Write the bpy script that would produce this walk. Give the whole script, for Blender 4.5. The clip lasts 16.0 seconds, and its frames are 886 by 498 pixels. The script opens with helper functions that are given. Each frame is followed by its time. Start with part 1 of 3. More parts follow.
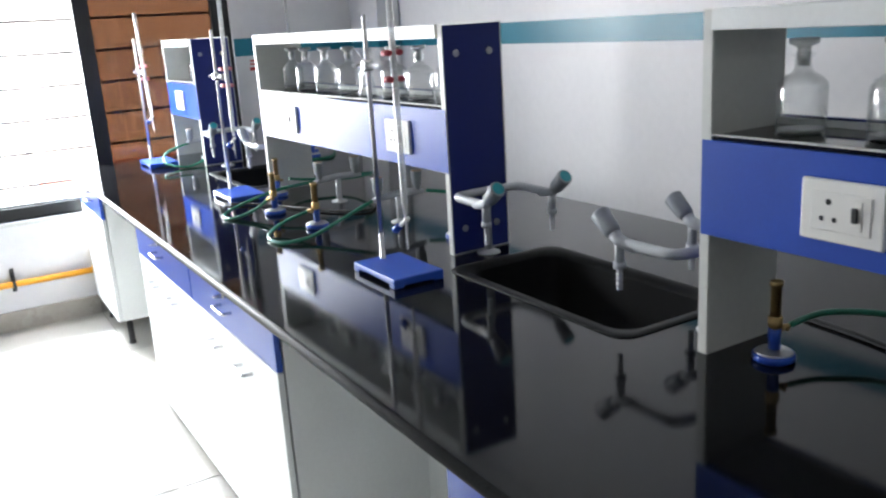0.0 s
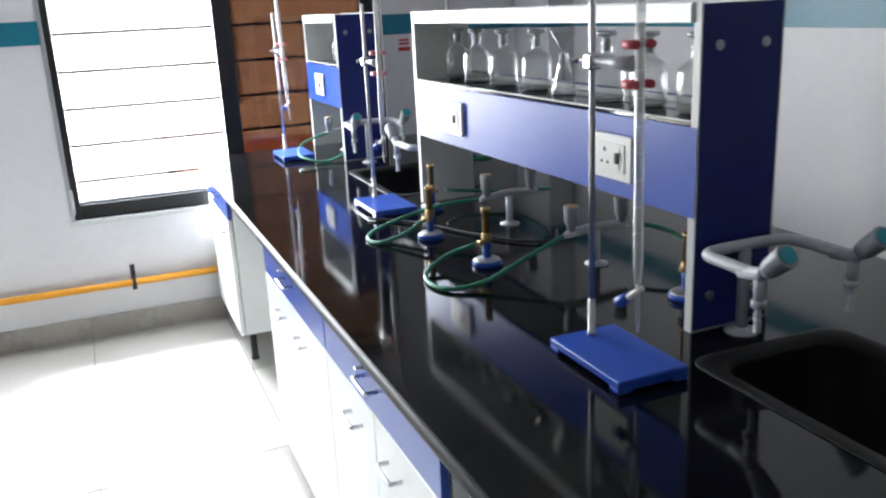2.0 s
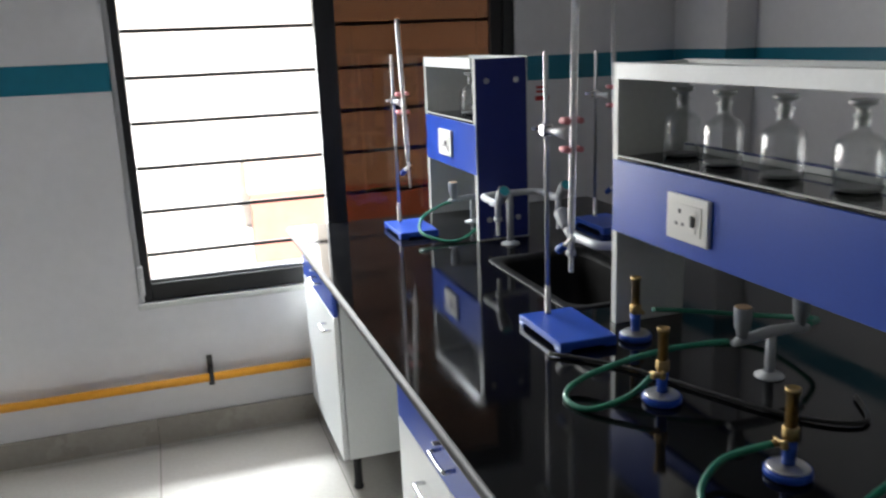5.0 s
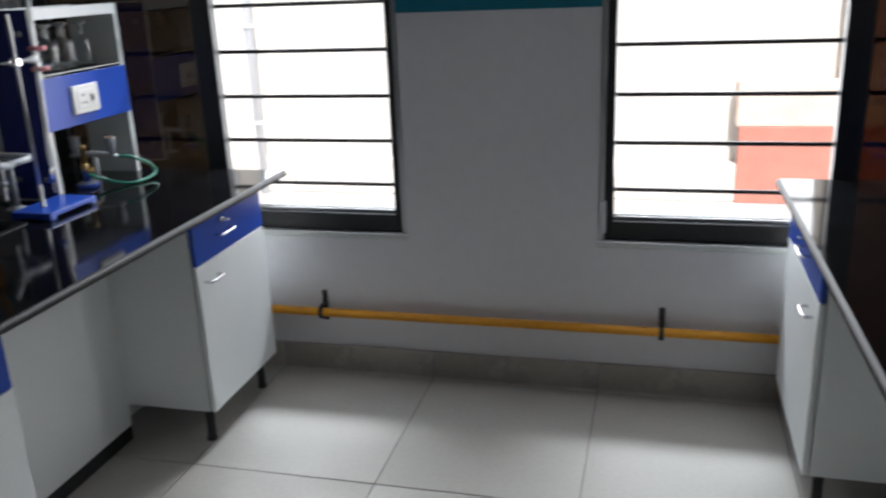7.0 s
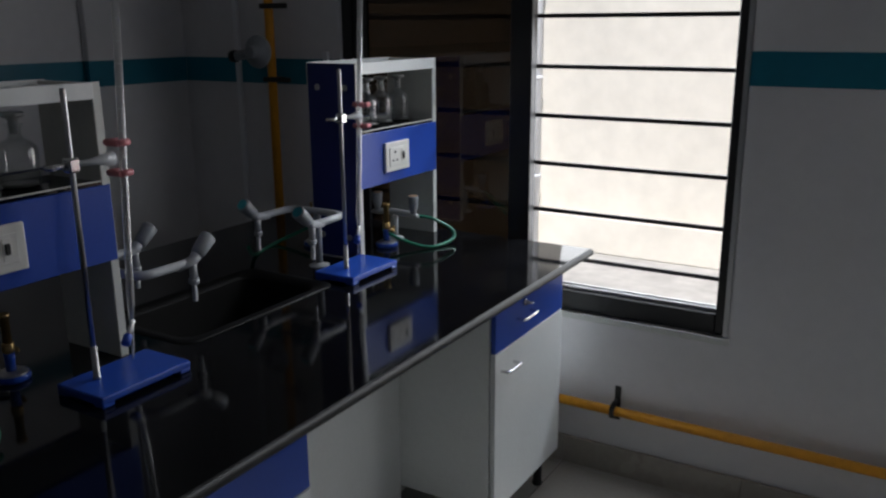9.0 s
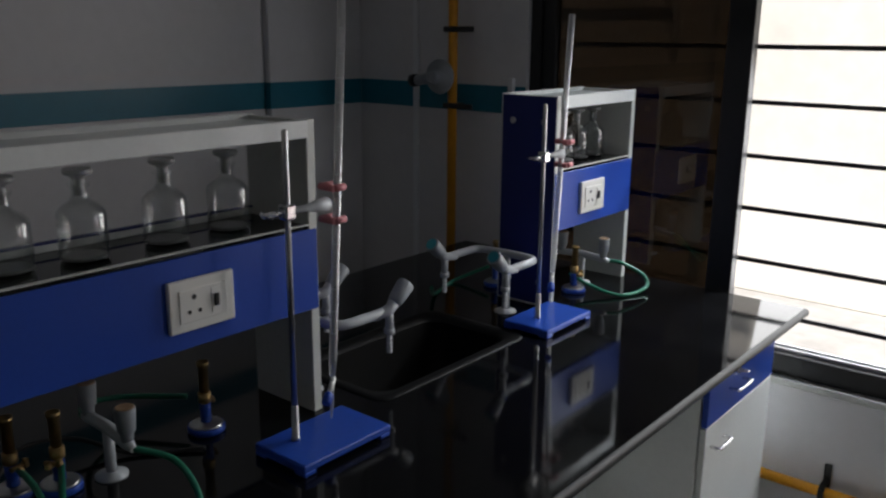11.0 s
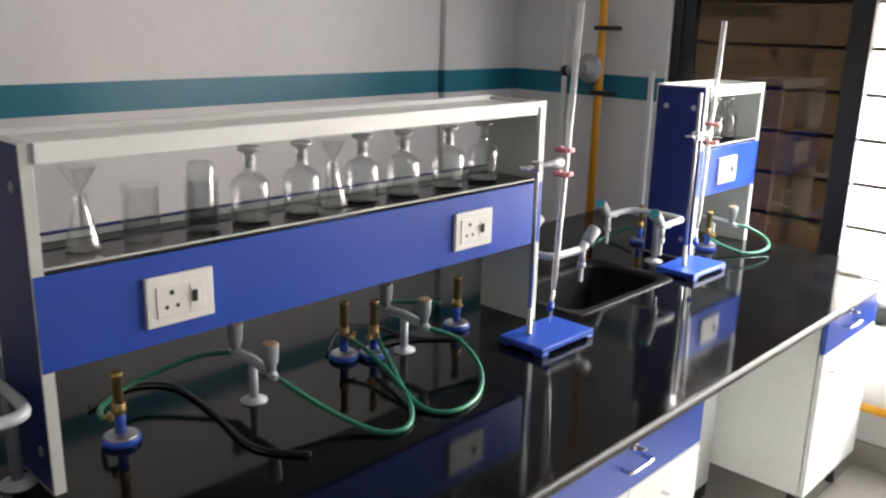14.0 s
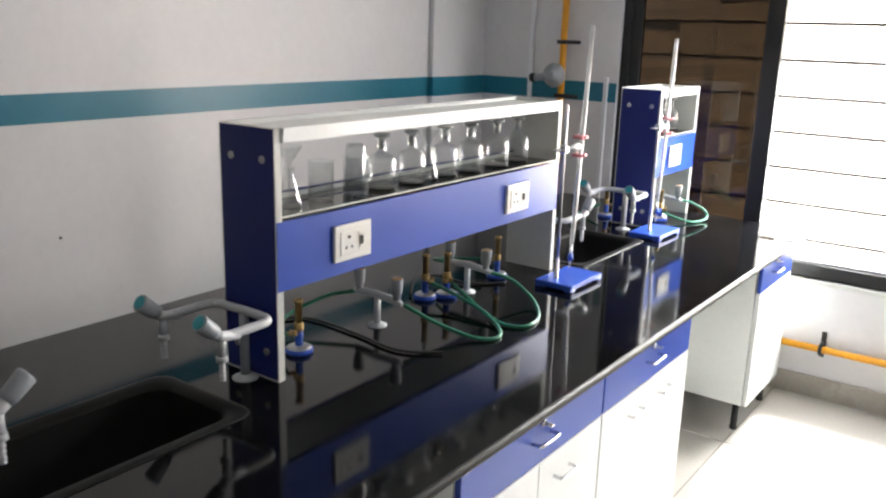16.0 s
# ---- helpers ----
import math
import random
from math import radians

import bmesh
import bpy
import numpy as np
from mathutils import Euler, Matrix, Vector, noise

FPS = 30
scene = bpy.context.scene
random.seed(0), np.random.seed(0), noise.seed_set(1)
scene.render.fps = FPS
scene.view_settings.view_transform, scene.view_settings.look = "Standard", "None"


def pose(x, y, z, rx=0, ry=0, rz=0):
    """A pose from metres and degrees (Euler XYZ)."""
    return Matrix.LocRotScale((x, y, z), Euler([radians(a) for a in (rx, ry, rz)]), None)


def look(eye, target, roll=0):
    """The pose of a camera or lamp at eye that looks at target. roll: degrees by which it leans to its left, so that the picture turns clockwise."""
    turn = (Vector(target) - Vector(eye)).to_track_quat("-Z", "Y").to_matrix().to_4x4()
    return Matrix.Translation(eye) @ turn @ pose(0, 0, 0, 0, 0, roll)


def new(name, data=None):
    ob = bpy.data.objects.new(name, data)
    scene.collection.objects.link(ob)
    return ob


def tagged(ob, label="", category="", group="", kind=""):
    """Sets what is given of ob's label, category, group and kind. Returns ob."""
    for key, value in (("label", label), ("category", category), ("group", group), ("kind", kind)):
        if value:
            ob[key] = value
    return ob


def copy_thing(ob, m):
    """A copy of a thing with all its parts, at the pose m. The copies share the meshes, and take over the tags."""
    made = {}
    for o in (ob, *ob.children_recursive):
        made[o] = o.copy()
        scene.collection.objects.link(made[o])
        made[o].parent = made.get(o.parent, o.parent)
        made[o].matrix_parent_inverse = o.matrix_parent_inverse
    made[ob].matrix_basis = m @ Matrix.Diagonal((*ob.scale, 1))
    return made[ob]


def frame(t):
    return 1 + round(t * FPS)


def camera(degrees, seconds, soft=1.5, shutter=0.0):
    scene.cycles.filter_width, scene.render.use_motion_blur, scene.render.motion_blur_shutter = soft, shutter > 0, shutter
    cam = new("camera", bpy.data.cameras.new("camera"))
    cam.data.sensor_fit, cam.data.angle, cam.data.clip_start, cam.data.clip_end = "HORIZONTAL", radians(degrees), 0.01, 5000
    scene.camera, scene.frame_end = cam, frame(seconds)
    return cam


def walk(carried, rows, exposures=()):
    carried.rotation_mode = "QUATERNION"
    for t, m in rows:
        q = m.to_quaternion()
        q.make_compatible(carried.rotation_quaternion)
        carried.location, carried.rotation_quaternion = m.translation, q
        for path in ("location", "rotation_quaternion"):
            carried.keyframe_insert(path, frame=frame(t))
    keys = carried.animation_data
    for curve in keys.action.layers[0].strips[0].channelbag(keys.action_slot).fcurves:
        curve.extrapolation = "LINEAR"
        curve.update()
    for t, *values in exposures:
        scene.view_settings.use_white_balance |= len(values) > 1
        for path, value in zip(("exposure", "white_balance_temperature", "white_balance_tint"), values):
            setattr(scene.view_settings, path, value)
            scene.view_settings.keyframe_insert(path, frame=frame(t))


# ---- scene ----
cam = camera(55.4, 16.0, soft=2.3, shutter=0.4)
PATH = [
    (0, (0.003, 0.133, 1.601), (0.986, 1.796, 1.082), -3.6),
    (0.5, (0.005, 0.28, 1.606), (0.961, 1.956, 1.079), -3.2),
    (1, (0.102, 0.536, 1.61), (0.946, 2.27, 1.08), -3.9),
    (1.5, (0.158, 0.711, 1.615), (0.902, 2.491, 1.089), -3.9),
    (2, (0.184, 0.897, 1.613), (0.901, 2.679, 1.058), -2.8),
    (2.5, (0.152, 1.117, 1.614), (0.95, 2.867, 1.063), -3.7),
    (3, (0.132, 1.292, 1.621), (0.921, 3.044, 1.066), -4.3),
    (5.5, (0.18, 2.04, 1.686), (0.665, 3.92, 1.206), -2.1),
    (6, (0.161, 2.19, 1.696), (0.431, 4.105, 1.187), -3.6),
    (6.5, (0.143, 2.241, 1.693), (0.062, 4.162, 1.141), -3.8),
    (7, (0.213, 2.31, 1.656), (-0.271, 4.148, 1.035), -2.4),
    (7.5, (0.239, 2.322, 1.694), (-0.516, 4.083, 1.123), -2.0),
    (8, (0.193, 2.332, 1.723), (-0.79, 3.992, 1.196), -1.2),
    (8.5, (0.017, 2.464, 1.721), (-0.999, 4.11, 1.211), -0.6),
    (9, (-0.192, 2.584, 1.723), (-1.19, 4.239, 1.206), -0.4),
    (9.5, (-0.314, 2.661, 1.727), (-1.386, 4.274, 1.225), 0.4),
    (12, (-0.574, 2.587, 1.8), (-1.833, 4.058, 1.296), 0.0),
    (12.5, (-0.553, 2.439, 1.787), (-1.834, 3.889, 1.278), 0.2),
    (13, (-0.44, 2.285, 1.791), (-1.811, 3.653, 1.294), 0.5),
    (13.5, (-0.386, 2.116, 1.8), (-1.775, 3.462, 1.29), 1.2),
    (14, (-0.391, 1.852, 1.822), (-1.725, 3.247, 1.297), 1.4),
    (14.5, (-0.454, 1.6, 1.833), (-1.673, 3.092, 1.295), 0.1),
    (15, (-0.412, 1.383, 1.838), (-1.614, 2.901, 1.336), 1.2),
    (15.5, (-0.335, 1.133, 1.827), (-1.506, 2.678, 1.333), 1.3),
    (16, (-0.335, 0.918, 1.849), (-1.472, 2.485, 1.346), 1.7),
]
EXPOSURES = [(0, 3.42, 6250, 10), (2, 2.9, 6250, 10), (3, 2.5, 6250, 10), (5.5, 1.52, 6600, 11), (6.5, 0.9, 6400, 12), (7.5, 0.25, 6250, 12), (8.5, -0.15, 6300, 12), (9.5, -0.15, 6300, 12), (12, 1.0, 6800, 12), (13, 2.1, 7000, 13), (14.5, 2.85, 7050, 13), (16, 3.05, 6950, 12)]
walk(cam, [(t, look(eye, target, roll)) for t, eye, target, roll in PATH], EXPOSURES)

# ---- world and lights ----
world = bpy.data.worlds.new("sky_world")
scene.world = world
world.use_nodes = True
wn = world.node_tree.nodes
sky = wn.new("ShaderNodeTexSky")
sky.sky_type = "NISHITA"
sky.sun_disc = False
sky.sun_elevation, sky.sun_rotation = radians(58), radians(20)
world.node_tree.links.new(sky.outputs[0], wn["Background"].inputs[0])
wn["Background"].inputs[1].default_value = 0.15
sun = new("sun", bpy.data.lights.new("sun", "SUN"))
sun.data.energy, sun.data.angle, sun.data.color = 5.0, radians(0.6), (1, 0.97, 0.93)
sun.matrix_world = look((0, 0, 0), (-0.3, 0.75, -1.1))


def window_light(x0, x1, watts):
    """Daylight from the strip of open sky above the neighbouring building, coming in steeply."""
    lamp = bpy.data.lights.new("window_daylight", "AREA")
    lamp.shape, lamp.size, lamp.size_y, lamp.energy = "RECTANGLE", x1 - x0, 0.25, watts
    lamp.color, lamp.spread = (0.86, 0.94, 1.0), radians(85)
    ob = new("window_daylight", lamp)
    ob.matrix_world = look(((x0 + x1) / 2, 6.55, 2.30), ((x0 + x1) / 2, 5.58, 0.87))
    return ob


def opening_light(x0, x1, z0, z1, y, watts):
    """The sky's and the sunlit wall's light that enters level through an open window half."""
    lamp = bpy.data.lights.new("opening_daylight", "AREA")
    lamp.shape, lamp.size, lamp.size_y, lamp.energy = "RECTANGLE", x1 - x0, z1 - z0, watts
    lamp.color = (0.95, 0.98, 1.0)
    ob = new("opening_daylight", lamp)
    ob.matrix_world = look(((x0 + x1) / 2, y, (z0 + z1) / 2), ((x0 + x1) / 2, y - 1, (z0 + z1) / 2 - 0.4))
    return ob


# ---- plan (metres) ----
YW = 5.50                      # inner face of the window wall
XA, XB = 2.72, -3.415           # side walls
YS = -2.8                      # wall behind
ZC = 3.0                       # ceiling
TOP = 0.90                     # worktops
AX, BX = 1.398, -2.053           # middle lines of the two benches
SILL, HEAD = 0.638, 2.25
WINA, WINB = (0.005, 1.735), (-2.455, -0.78)
window_light(-0.1, 1.0, 19)
opening_light(0.07, 0.82, SILL + 0.1, HEAD - 0.06, YW + 0.16, 11)
window_light(-1.78, -0.68, 19)
opening_light(-1.56, -0.84, SILL + 0.1, HEAD - 0.06, YW + 0.16, 11)

# ---- materials ----


def material(name, colour, rough=0.5, metal=0.0, grain=0.0, scale=40.0, stain=0.0, stain_scale=3.0, bump=0.0, spec=0.5, coat=0.0, vary=0.0, trans=0.0, ior=1.45):
    m = bpy.data.materials.new(name)
    m.use_nodes = True
    t = m.node_tree
    b = t.nodes["Principled BSDF"]
    b.inputs["Roughness"].default_value = rough
    b.inputs["Metallic"].default_value = metal
    b.inputs["Specular IOR Level"].default_value = spec
    b.inputs["Coat Weight"].default_value = coat
    b.inputs["Coat Roughness"].default_value = 0.08
    b.inputs["Transmission Weight"].default_value = trans
    b.inputs["IOR"].default_value = ior
    b.inputs["Base Color"].default_value = (*colour, 1)
    geo = t.nodes.new("ShaderNodeTexCoord")
    socket = None

    def layer(amount, size, detail, prev):
        n = t.nodes.new("ShaderNodeTexNoise")
        n.inputs["Scale"].default_value, n.inputs["Detail"].default_value = size, detail
        t.links.new(geo.outputs["Object"], n.inputs["Vector"])
        r = t.nodes.new("ShaderNodeMapRange")
        r.inputs["From Min"].default_value, r.inputs["From Max"].default_value = 0.3, 0.7
        r.inputs["To Min"].default_value, r.inputs["To Max"].default_value = 1 - amount, 1 + amount * 0.4
        t.links.new(n.outputs["Fac"], r.inputs["Value"])
        x = t.nodes.new("ShaderNodeVectorMath")
        x.operation = "SCALE"
        if prev is None:
            x.inputs[0].default_value = colour
        else:
            t.links.new(prev, x.inputs[0])
        t.links.new(r.outputs[0], x.inputs["Scale"])
        return x.outputs[0], n
    fine = None
    if grain:
        socket, fine = layer(grain, scale, 6, socket)
    if stain:
        socket, coarse = layer(stain, stain_scale, 4, socket)
        rr = t.nodes.new("ShaderNodeMapRange")
        rr.inputs["To Min"].default_value, rr.inputs["To Max"].default_value = max(0.0, rough - 0.07), min(1.0, rough + 0.1)
        t.links.new(coarse.outputs["Fac"], rr.inputs["Value"])
        t.links.new(rr.outputs[0], b.inputs["Roughness"])
    if vary:
        info = t.nodes.new("ShaderNodeObjectInfo")
        r = t.nodes.new("ShaderNodeMapRange")
        r.inputs["To Min"].default_value, r.inputs["To Max"].default_value = 1 - vary, 1 + vary
        t.links.new(info.outputs["Random"], r.inputs["Value"])
        x = t.nodes.new("ShaderNodeVectorMath")
        x.operation = "SCALE"
        if socket is None:
            x.inputs[0].default_value = colour
        else:
            t.links.new(socket, x.inputs[0])
        t.links.new(r.outputs[0], x.inputs["Scale"])
        socket = x.outputs[0]
    if socket is not None:
        t.links.new(socket, b.inputs["Base Color"])
    if bump:
        if fine is None:
            fine = t.nodes.new("ShaderNodeTexNoise")
            fine.inputs["Scale"].default_value, fine.inputs["Detail"].default_value = scale, 5
            t.links.new(geo.outputs["Object"], fine.inputs["Vector"])
        bm_ = t.nodes.new("ShaderNodeBump")
        bm_.inputs["Strength"].default_value, bm_.inputs["Distance"].default_value = bump, 0.002
        t.links.new(fine.outputs["Fac"], bm_.inputs["Height"])
        t.links.new(bm_.outputs[0], b.inputs["Normal"])
    return m


def clear_glass(name, tint, gloss=0.08, rough=0.02, edge=0.35):
    m = bpy.data.materials.new(name)
    m.use_nodes = True
    t = m.node_tree
    t.nodes.remove(t.nodes["Principled BSDF"])
    a, g, mix, f = (t.nodes.new(k) for k in ("ShaderNodeBsdfTransparent", "ShaderNodeBsdfGlossy", "ShaderNodeMixShader", "ShaderNodeLayerWeight"))
    a.inputs[0].default_value = (*tint, 1)
    g.inputs["Roughness"].default_value = rough
    g.inputs[0].default_value = (0.95, 0.95, 0.95, 1)
    f.inputs["Blend"].default_value = 0.22
    add = t.nodes.new("ShaderNodeMath")
    add.operation = "MULTIPLY_ADD"
    add.inputs[1].default_value, add.inputs[2].default_value = edge, gloss
    t.links.new(f.outputs["Facing"], add.inputs[0])
    t.links.new(add.outputs[0], mix.inputs[0])
    t.links.new(a.outputs[0], mix.inputs[1])
    t.links.new(g.outputs[0], mix.inputs[2])
    t.links.new(mix.outputs[0], t.nodes["Material Output"].inputs[0])
    return m


WALL = material("wall_paint", (0.70, 0.69, 0.70), 0.45, grain=0.03, scale=25, stain=0.06, stain_scale=1.3, bump=0.12)
CEIL = material("ceiling_paint", (0.74, 0.74, 0.73), 0.8, stain=0.04)
TEAL = material("teal_paint", (0.010, 0.17, 0.25), 0.35, grain=0.06, scale=30, stain=0.1, stain_scale=4, bump=0.08)
TILE = material("floor_tile", (0.43, 0.41, 0.375), 0.12, grain=0.05, scale=60, stain=0.05, stain_scale=2, vary=0.03, spec=0.5)
GROUT = material("grout", (0.22, 0.20, 0.18), 0.85, grain=0.2)
SKIRT = material("skirting_tile", (0.36, 0.33, 0.29), 0.25, grain=0.07, scale=40, stain=0.1, vary=0.04)
GRANITE = material("black_granite", (0.005, 0.005, 0.0055), 0.05, grain=0.5, scale=350, stain=0.15, stain_scale=5, spec=0.32)
EDGE = material("granite_edge", (0.014, 0.014, 0.014), 0.5, spec=0.12, grain=0.3, scale=200)
BLUE = material("blue_laminate", (0.018, 0.068, 0.40), 0.33, grain=0.05, scale=120, stain=0.05, spec=0.42)
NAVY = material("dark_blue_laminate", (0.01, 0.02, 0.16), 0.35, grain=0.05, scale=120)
WHITE = material("white_laminate", (0.78, 0.80, 0.79), 0.3, grain=0.03, scale=80, stain=0.05)
GREYP = material("grey_edge_band", (0.60, 0.61, 0.58), 0.4, grain=0.04, scale=60)
CHROME = material("chrome", (0.66, 0.66, 0.67), 0.2, metal=1)
STEEL = material("brushed_steel", (0.55, 0.55, 0.56), 0.32, metal=1, grain=0.1, scale=90)
ALU = material("black_aluminium", (0.012, 0.012, 0.013), 0.38, grain=0.2, scale=60)
SILVER = material("silver_rail", (0.55, 0.56, 0.57), 0.35, metal=0.8)
BRASS = material("brass", (0.46, 0.32, 0.14), 0.42, metal=1, grain=0.25, scale=70)
BASEBLUE = material("blue_enamel", (0.02, 0.075, 0.42), 0.3, grain=0.08, scale=70, bump=0.1)
GREYC = material("grey_epoxy", (0.30, 0.32, 0.34), 0.35, grain=0.08, scale=60)
LGREY = material("light_grey_epoxy", (0.48, 0.50, 0.52), 0.32, grain=0.05, scale=60)
CYAN = material("turquoise_cap", (0.02, 0.30, 0.36), 0.4)
KNOBTOP = material("worn_copper_cap", (0.30, 0.19, 0.11), 0.55, grain=0.3, scale=90)
HOSE = material("green_rubber", (0.012, 0.17, 0.10), 0.4, grain=0.15, scale=50)
BLACKHOSE = material("black_rubber", (0.015, 0.015, 0.015), 0.45, grain=0.1)
SINK = material("black_polypropylene", (0.005, 0.005, 0.005), 0.55, grain=0.1, spec=0.2)
PLASTIC = material("white_plastic", (0.78, 0.77, 0.73), 0.3)
DARK = material("dark_plastic", (0.02, 0.02, 0.02), 0.4)
YELLOW = material("yellow_gas_paint", (0.75, 0.33, 0.02), 0.4, grain=0.1, scale=40, stain=0.12)
RED = material("red_rubber", (0.42, 0.05, 0.07), 0.5, grain=0.1)
PINK = material("pink_rubber", (0.62, 0.22, 0.24), 0.5, grain=0.1)
THIN = clear_glass("thin_glass", (0.97, 0.976, 0.976), 0.05, 0.03, 0.45)
BOTTLE = clear_glass("bottle_glass", (0.965, 0.972, 0.97), 0.03, 0.04, 0.6)
GROUND = clear_glass("ground_glass", (0.62, 0.64, 0.63), 0.22, 0.45, 0.35)
TINTED = clear_glass("brown_tinted_glass", (0.16, 0.118, 0.09), 0.012, 0.01, 0.25)
TINTED_PAIR = clear_glass("doubled_brown_tinted_glass", (0.085, 0.07, 0.055), 0.008, 0.01, 0.25)
FACADE = material("cream_plaster", (0.82, 0.77, 0.68), 0.9, grain=0.08, scale=6, stain=0.12, stain_scale=0.8, bump=0.2)
TERRA = material("terracotta_paint", (0.56, 0.23, 0.17), 0.85, grain=0.08, scale=8, stain=0.12, stain_scale=1)
PEACH = material("peach_paint", (0.80, 0.64, 0.52), 0.85, grain=0.08, scale=8, stain=0.15, stain_scale=1)
PAVE = material("outside_concrete", (0.5, 0.48, 0.45), 0.9, grain=0.15, scale=8, stain=0.15)
PVC = material("white_pvc", (0.75, 0.76, 0.78), 0.35)
REDINK = material("red_sticker", (0.45, 0.03, 0.03), 0.5)

# ---- mesh helpers ----


def add_box(bm, x0, x1, y0, y1, z0, z1, bevel=0.0, seg=1):
    r = bmesh.ops.create_cube(bm, size=1)
    bmesh.ops.transform(bm, matrix=Matrix.Translation(((x0 + x1) / 2, (y0 + y1) / 2, (z0 + z1) / 2)) @ Matrix.Diagonal((abs(x1 - x0), abs(y1 - y0), abs(z1 - z0), 1)), verts=r["verts"])
    if bevel:
        edges = list({e for v in r["verts"] for e in v.link_edges})
        bmesh.ops.bevel(bm, geom=edges, offset=bevel, segments=seg, affect="EDGES", profile=0.5)
    return bm


def box(x0, x1, y0, y1, z0, z1, bevel=0.0, seg=1):
    return add_box(bmesh.new(), x0, x1, y0, y1, z0, z1, bevel, seg)


def add_lathe(bm, profile, seg=20, m=None):
    rings = []
    for r, z in profile:
        ring = []
        for i in range(seg):
            a = 2 * math.pi * i / seg
            v = Vector((r * math.cos(a), r * math.sin(a), z))
            ring.append(bm.verts.new(m @ v if m else v))
        rings.append(ring)
    for a, b in zip(rings, rings[1:]):
        for i in range(seg):
            f = bm.faces.new((a[i], a[(i + 1) % seg], b[(i + 1) % seg], b[i]))
            f.smooth = True
    return rings


def lathe(profile, seg=20, m=None, caps=True):
    bm = bmesh.new()
    rings = add_lathe(bm, profile, seg, m)
    if caps:
        bm.faces.new(list(reversed(rings[0])))
        bm.faces.new(rings[-1])
    return bm


def smooth_path(points, steps=8, closed=False):
    pts = [Vector(p) for p in points]
    out = []
    for i in range(len(pts) - 1):
        p0, p1, p2, p3 = pts[max(i - 1, 0)], pts[i], pts[i + 1], pts[min(i + 2, len(pts) - 1)]
        for k in range(steps):
            t = k / steps
            out.append(0.5 * ((2 * p1) + (p2 - p0) * t + (2 * p0 - 5 * p1 + 4 * p2 - p3) * t * t + (3 * p1 - p0 - 3 * p2 + p3) * t ** 3))
    out.append(pts[-1])
    return out


def add_tube(bm, points, radius, seg=10):
    pts = [Vector(p) for p in points]
    up = Vector((0, 0, 1))
    rings = []
    for i, p in enumerate(pts):
        d = (pts[min(i + 1, len(pts) - 1)] - pts[max(i - 1, 0)]).normalized()
        side = d.cross(up)
        if side.length < 0.05:
            side = d.cross(Vector((0, 1, 0)))
        side.normalize()
        if rings and side.dot(last) < 0:
            side = -side
        last = side
        n = side.cross(d)
        r = radius[i] if isinstance(radius, (list, tuple)) else radius
        rings.append([bm.verts.new(p + r * (side * math.cos(a) + n * math.sin(a))) for a in (2 * math.pi * k / seg for k in range(seg))])
    for a, b in zip(rings, rings[1:]):
        for k in range(seg):
            bm.faces.new((a[k], a[(k + 1) % seg], b[(k + 1) % seg], b[k])).smooth = True
    bm.faces.new(rings[0])
    bm.faces.new(list(reversed(rings[-1])))
    return bm


def tube(points, radius, seg=10):
    return add_tube(bmesh.new(), points, radius, seg)


def mesh_of(name, bm, mat):
    bmesh.ops.recalc_face_normals(bm, faces=bm.faces)
    me = bpy.data.meshes.new(name)
    bm.to_mesh(me)
    bm.free()
    me.materials.append(mat)
    return me


def part(name, bm, mat, parent=None, label=""):
    ob = new(name, mesh_of(name, bm, mat))
    ob.parent = parent
    if label:
        ob["label"] = label
    return ob


def thing(name, label, category, at=(0, 0, 0), group="", kind="", turn=0):
    ob = new(name)
    ob.empty_display_size = 0.05
    ob.matrix_basis = pose(*at, 0, 0, turn)
    return tagged(ob, label, category, group, kind)


def structure(name, bm, mat, label, category):
    return tagged(part(name, bm, mat), label, category, kind="structure")


# ---- shell of the room ----
floor = structure("floor", box(XB - 0.2, XA + 0.2, YS - 0.2, YW + 0.2, -0.15, -0.004), GROUT, "glossy beige floor tiles with dark grout joints", "floor")
structure("ceiling", box(XB - 0.2, XA + 0.2, YS - 0.2, YW + 0.2, ZC, ZC + 0.15), CEIL, "plain white painted ceiling slab", "ceiling")
wall_n = bmesh.new()
WT = 0.2
for x0, x1, z0, z1 in ((XB - 0.2, WINB[0], 0, ZC), (WINB[1], WINA[0], 0, ZC), (WINA[1], XA + 0.2, 0, ZC)):
    add_box(wall_n, x0, x1, YW, YW + WT, z0, z1)
for x0, x1 in (WINA, WINB):
    add_box(wall_n, x0, x1, YW, YW + WT, 0, SILL)
    add_box(wall_n, x0, x1, YW, YW + WT, HEAD, ZC)
structure("wall_north", wall_n, WALL, "off-white painted wall with two window openings", "wall")
structure("wall_east", box(XA, XA + 0.2, YS - 0.2, YW, 0, ZC), WALL, "off-white painted side wall", "wall")
structure("wall_west", box(XB - 0.2, XB, YS - 0.2, YW, 0, ZC), WALL, "off-white painted side wall", "wall")
structure("wall_south", box(XB, XA, YS - 0.2, YS, 0, ZC), WALL, "plain off-white painted end wall", "wall")
structure("column_east", box(2.56, XA, 5.1, YW, 0, ZC, 0.004), WALL, "shallow painted corner column", "column")
structure("column_west", box(XB, -3.38, 4.96, YW, 0, ZC, 0.004), WALL, "shallow painted corner column", "column")
Z0S, Z1S = 1.519, 1.629
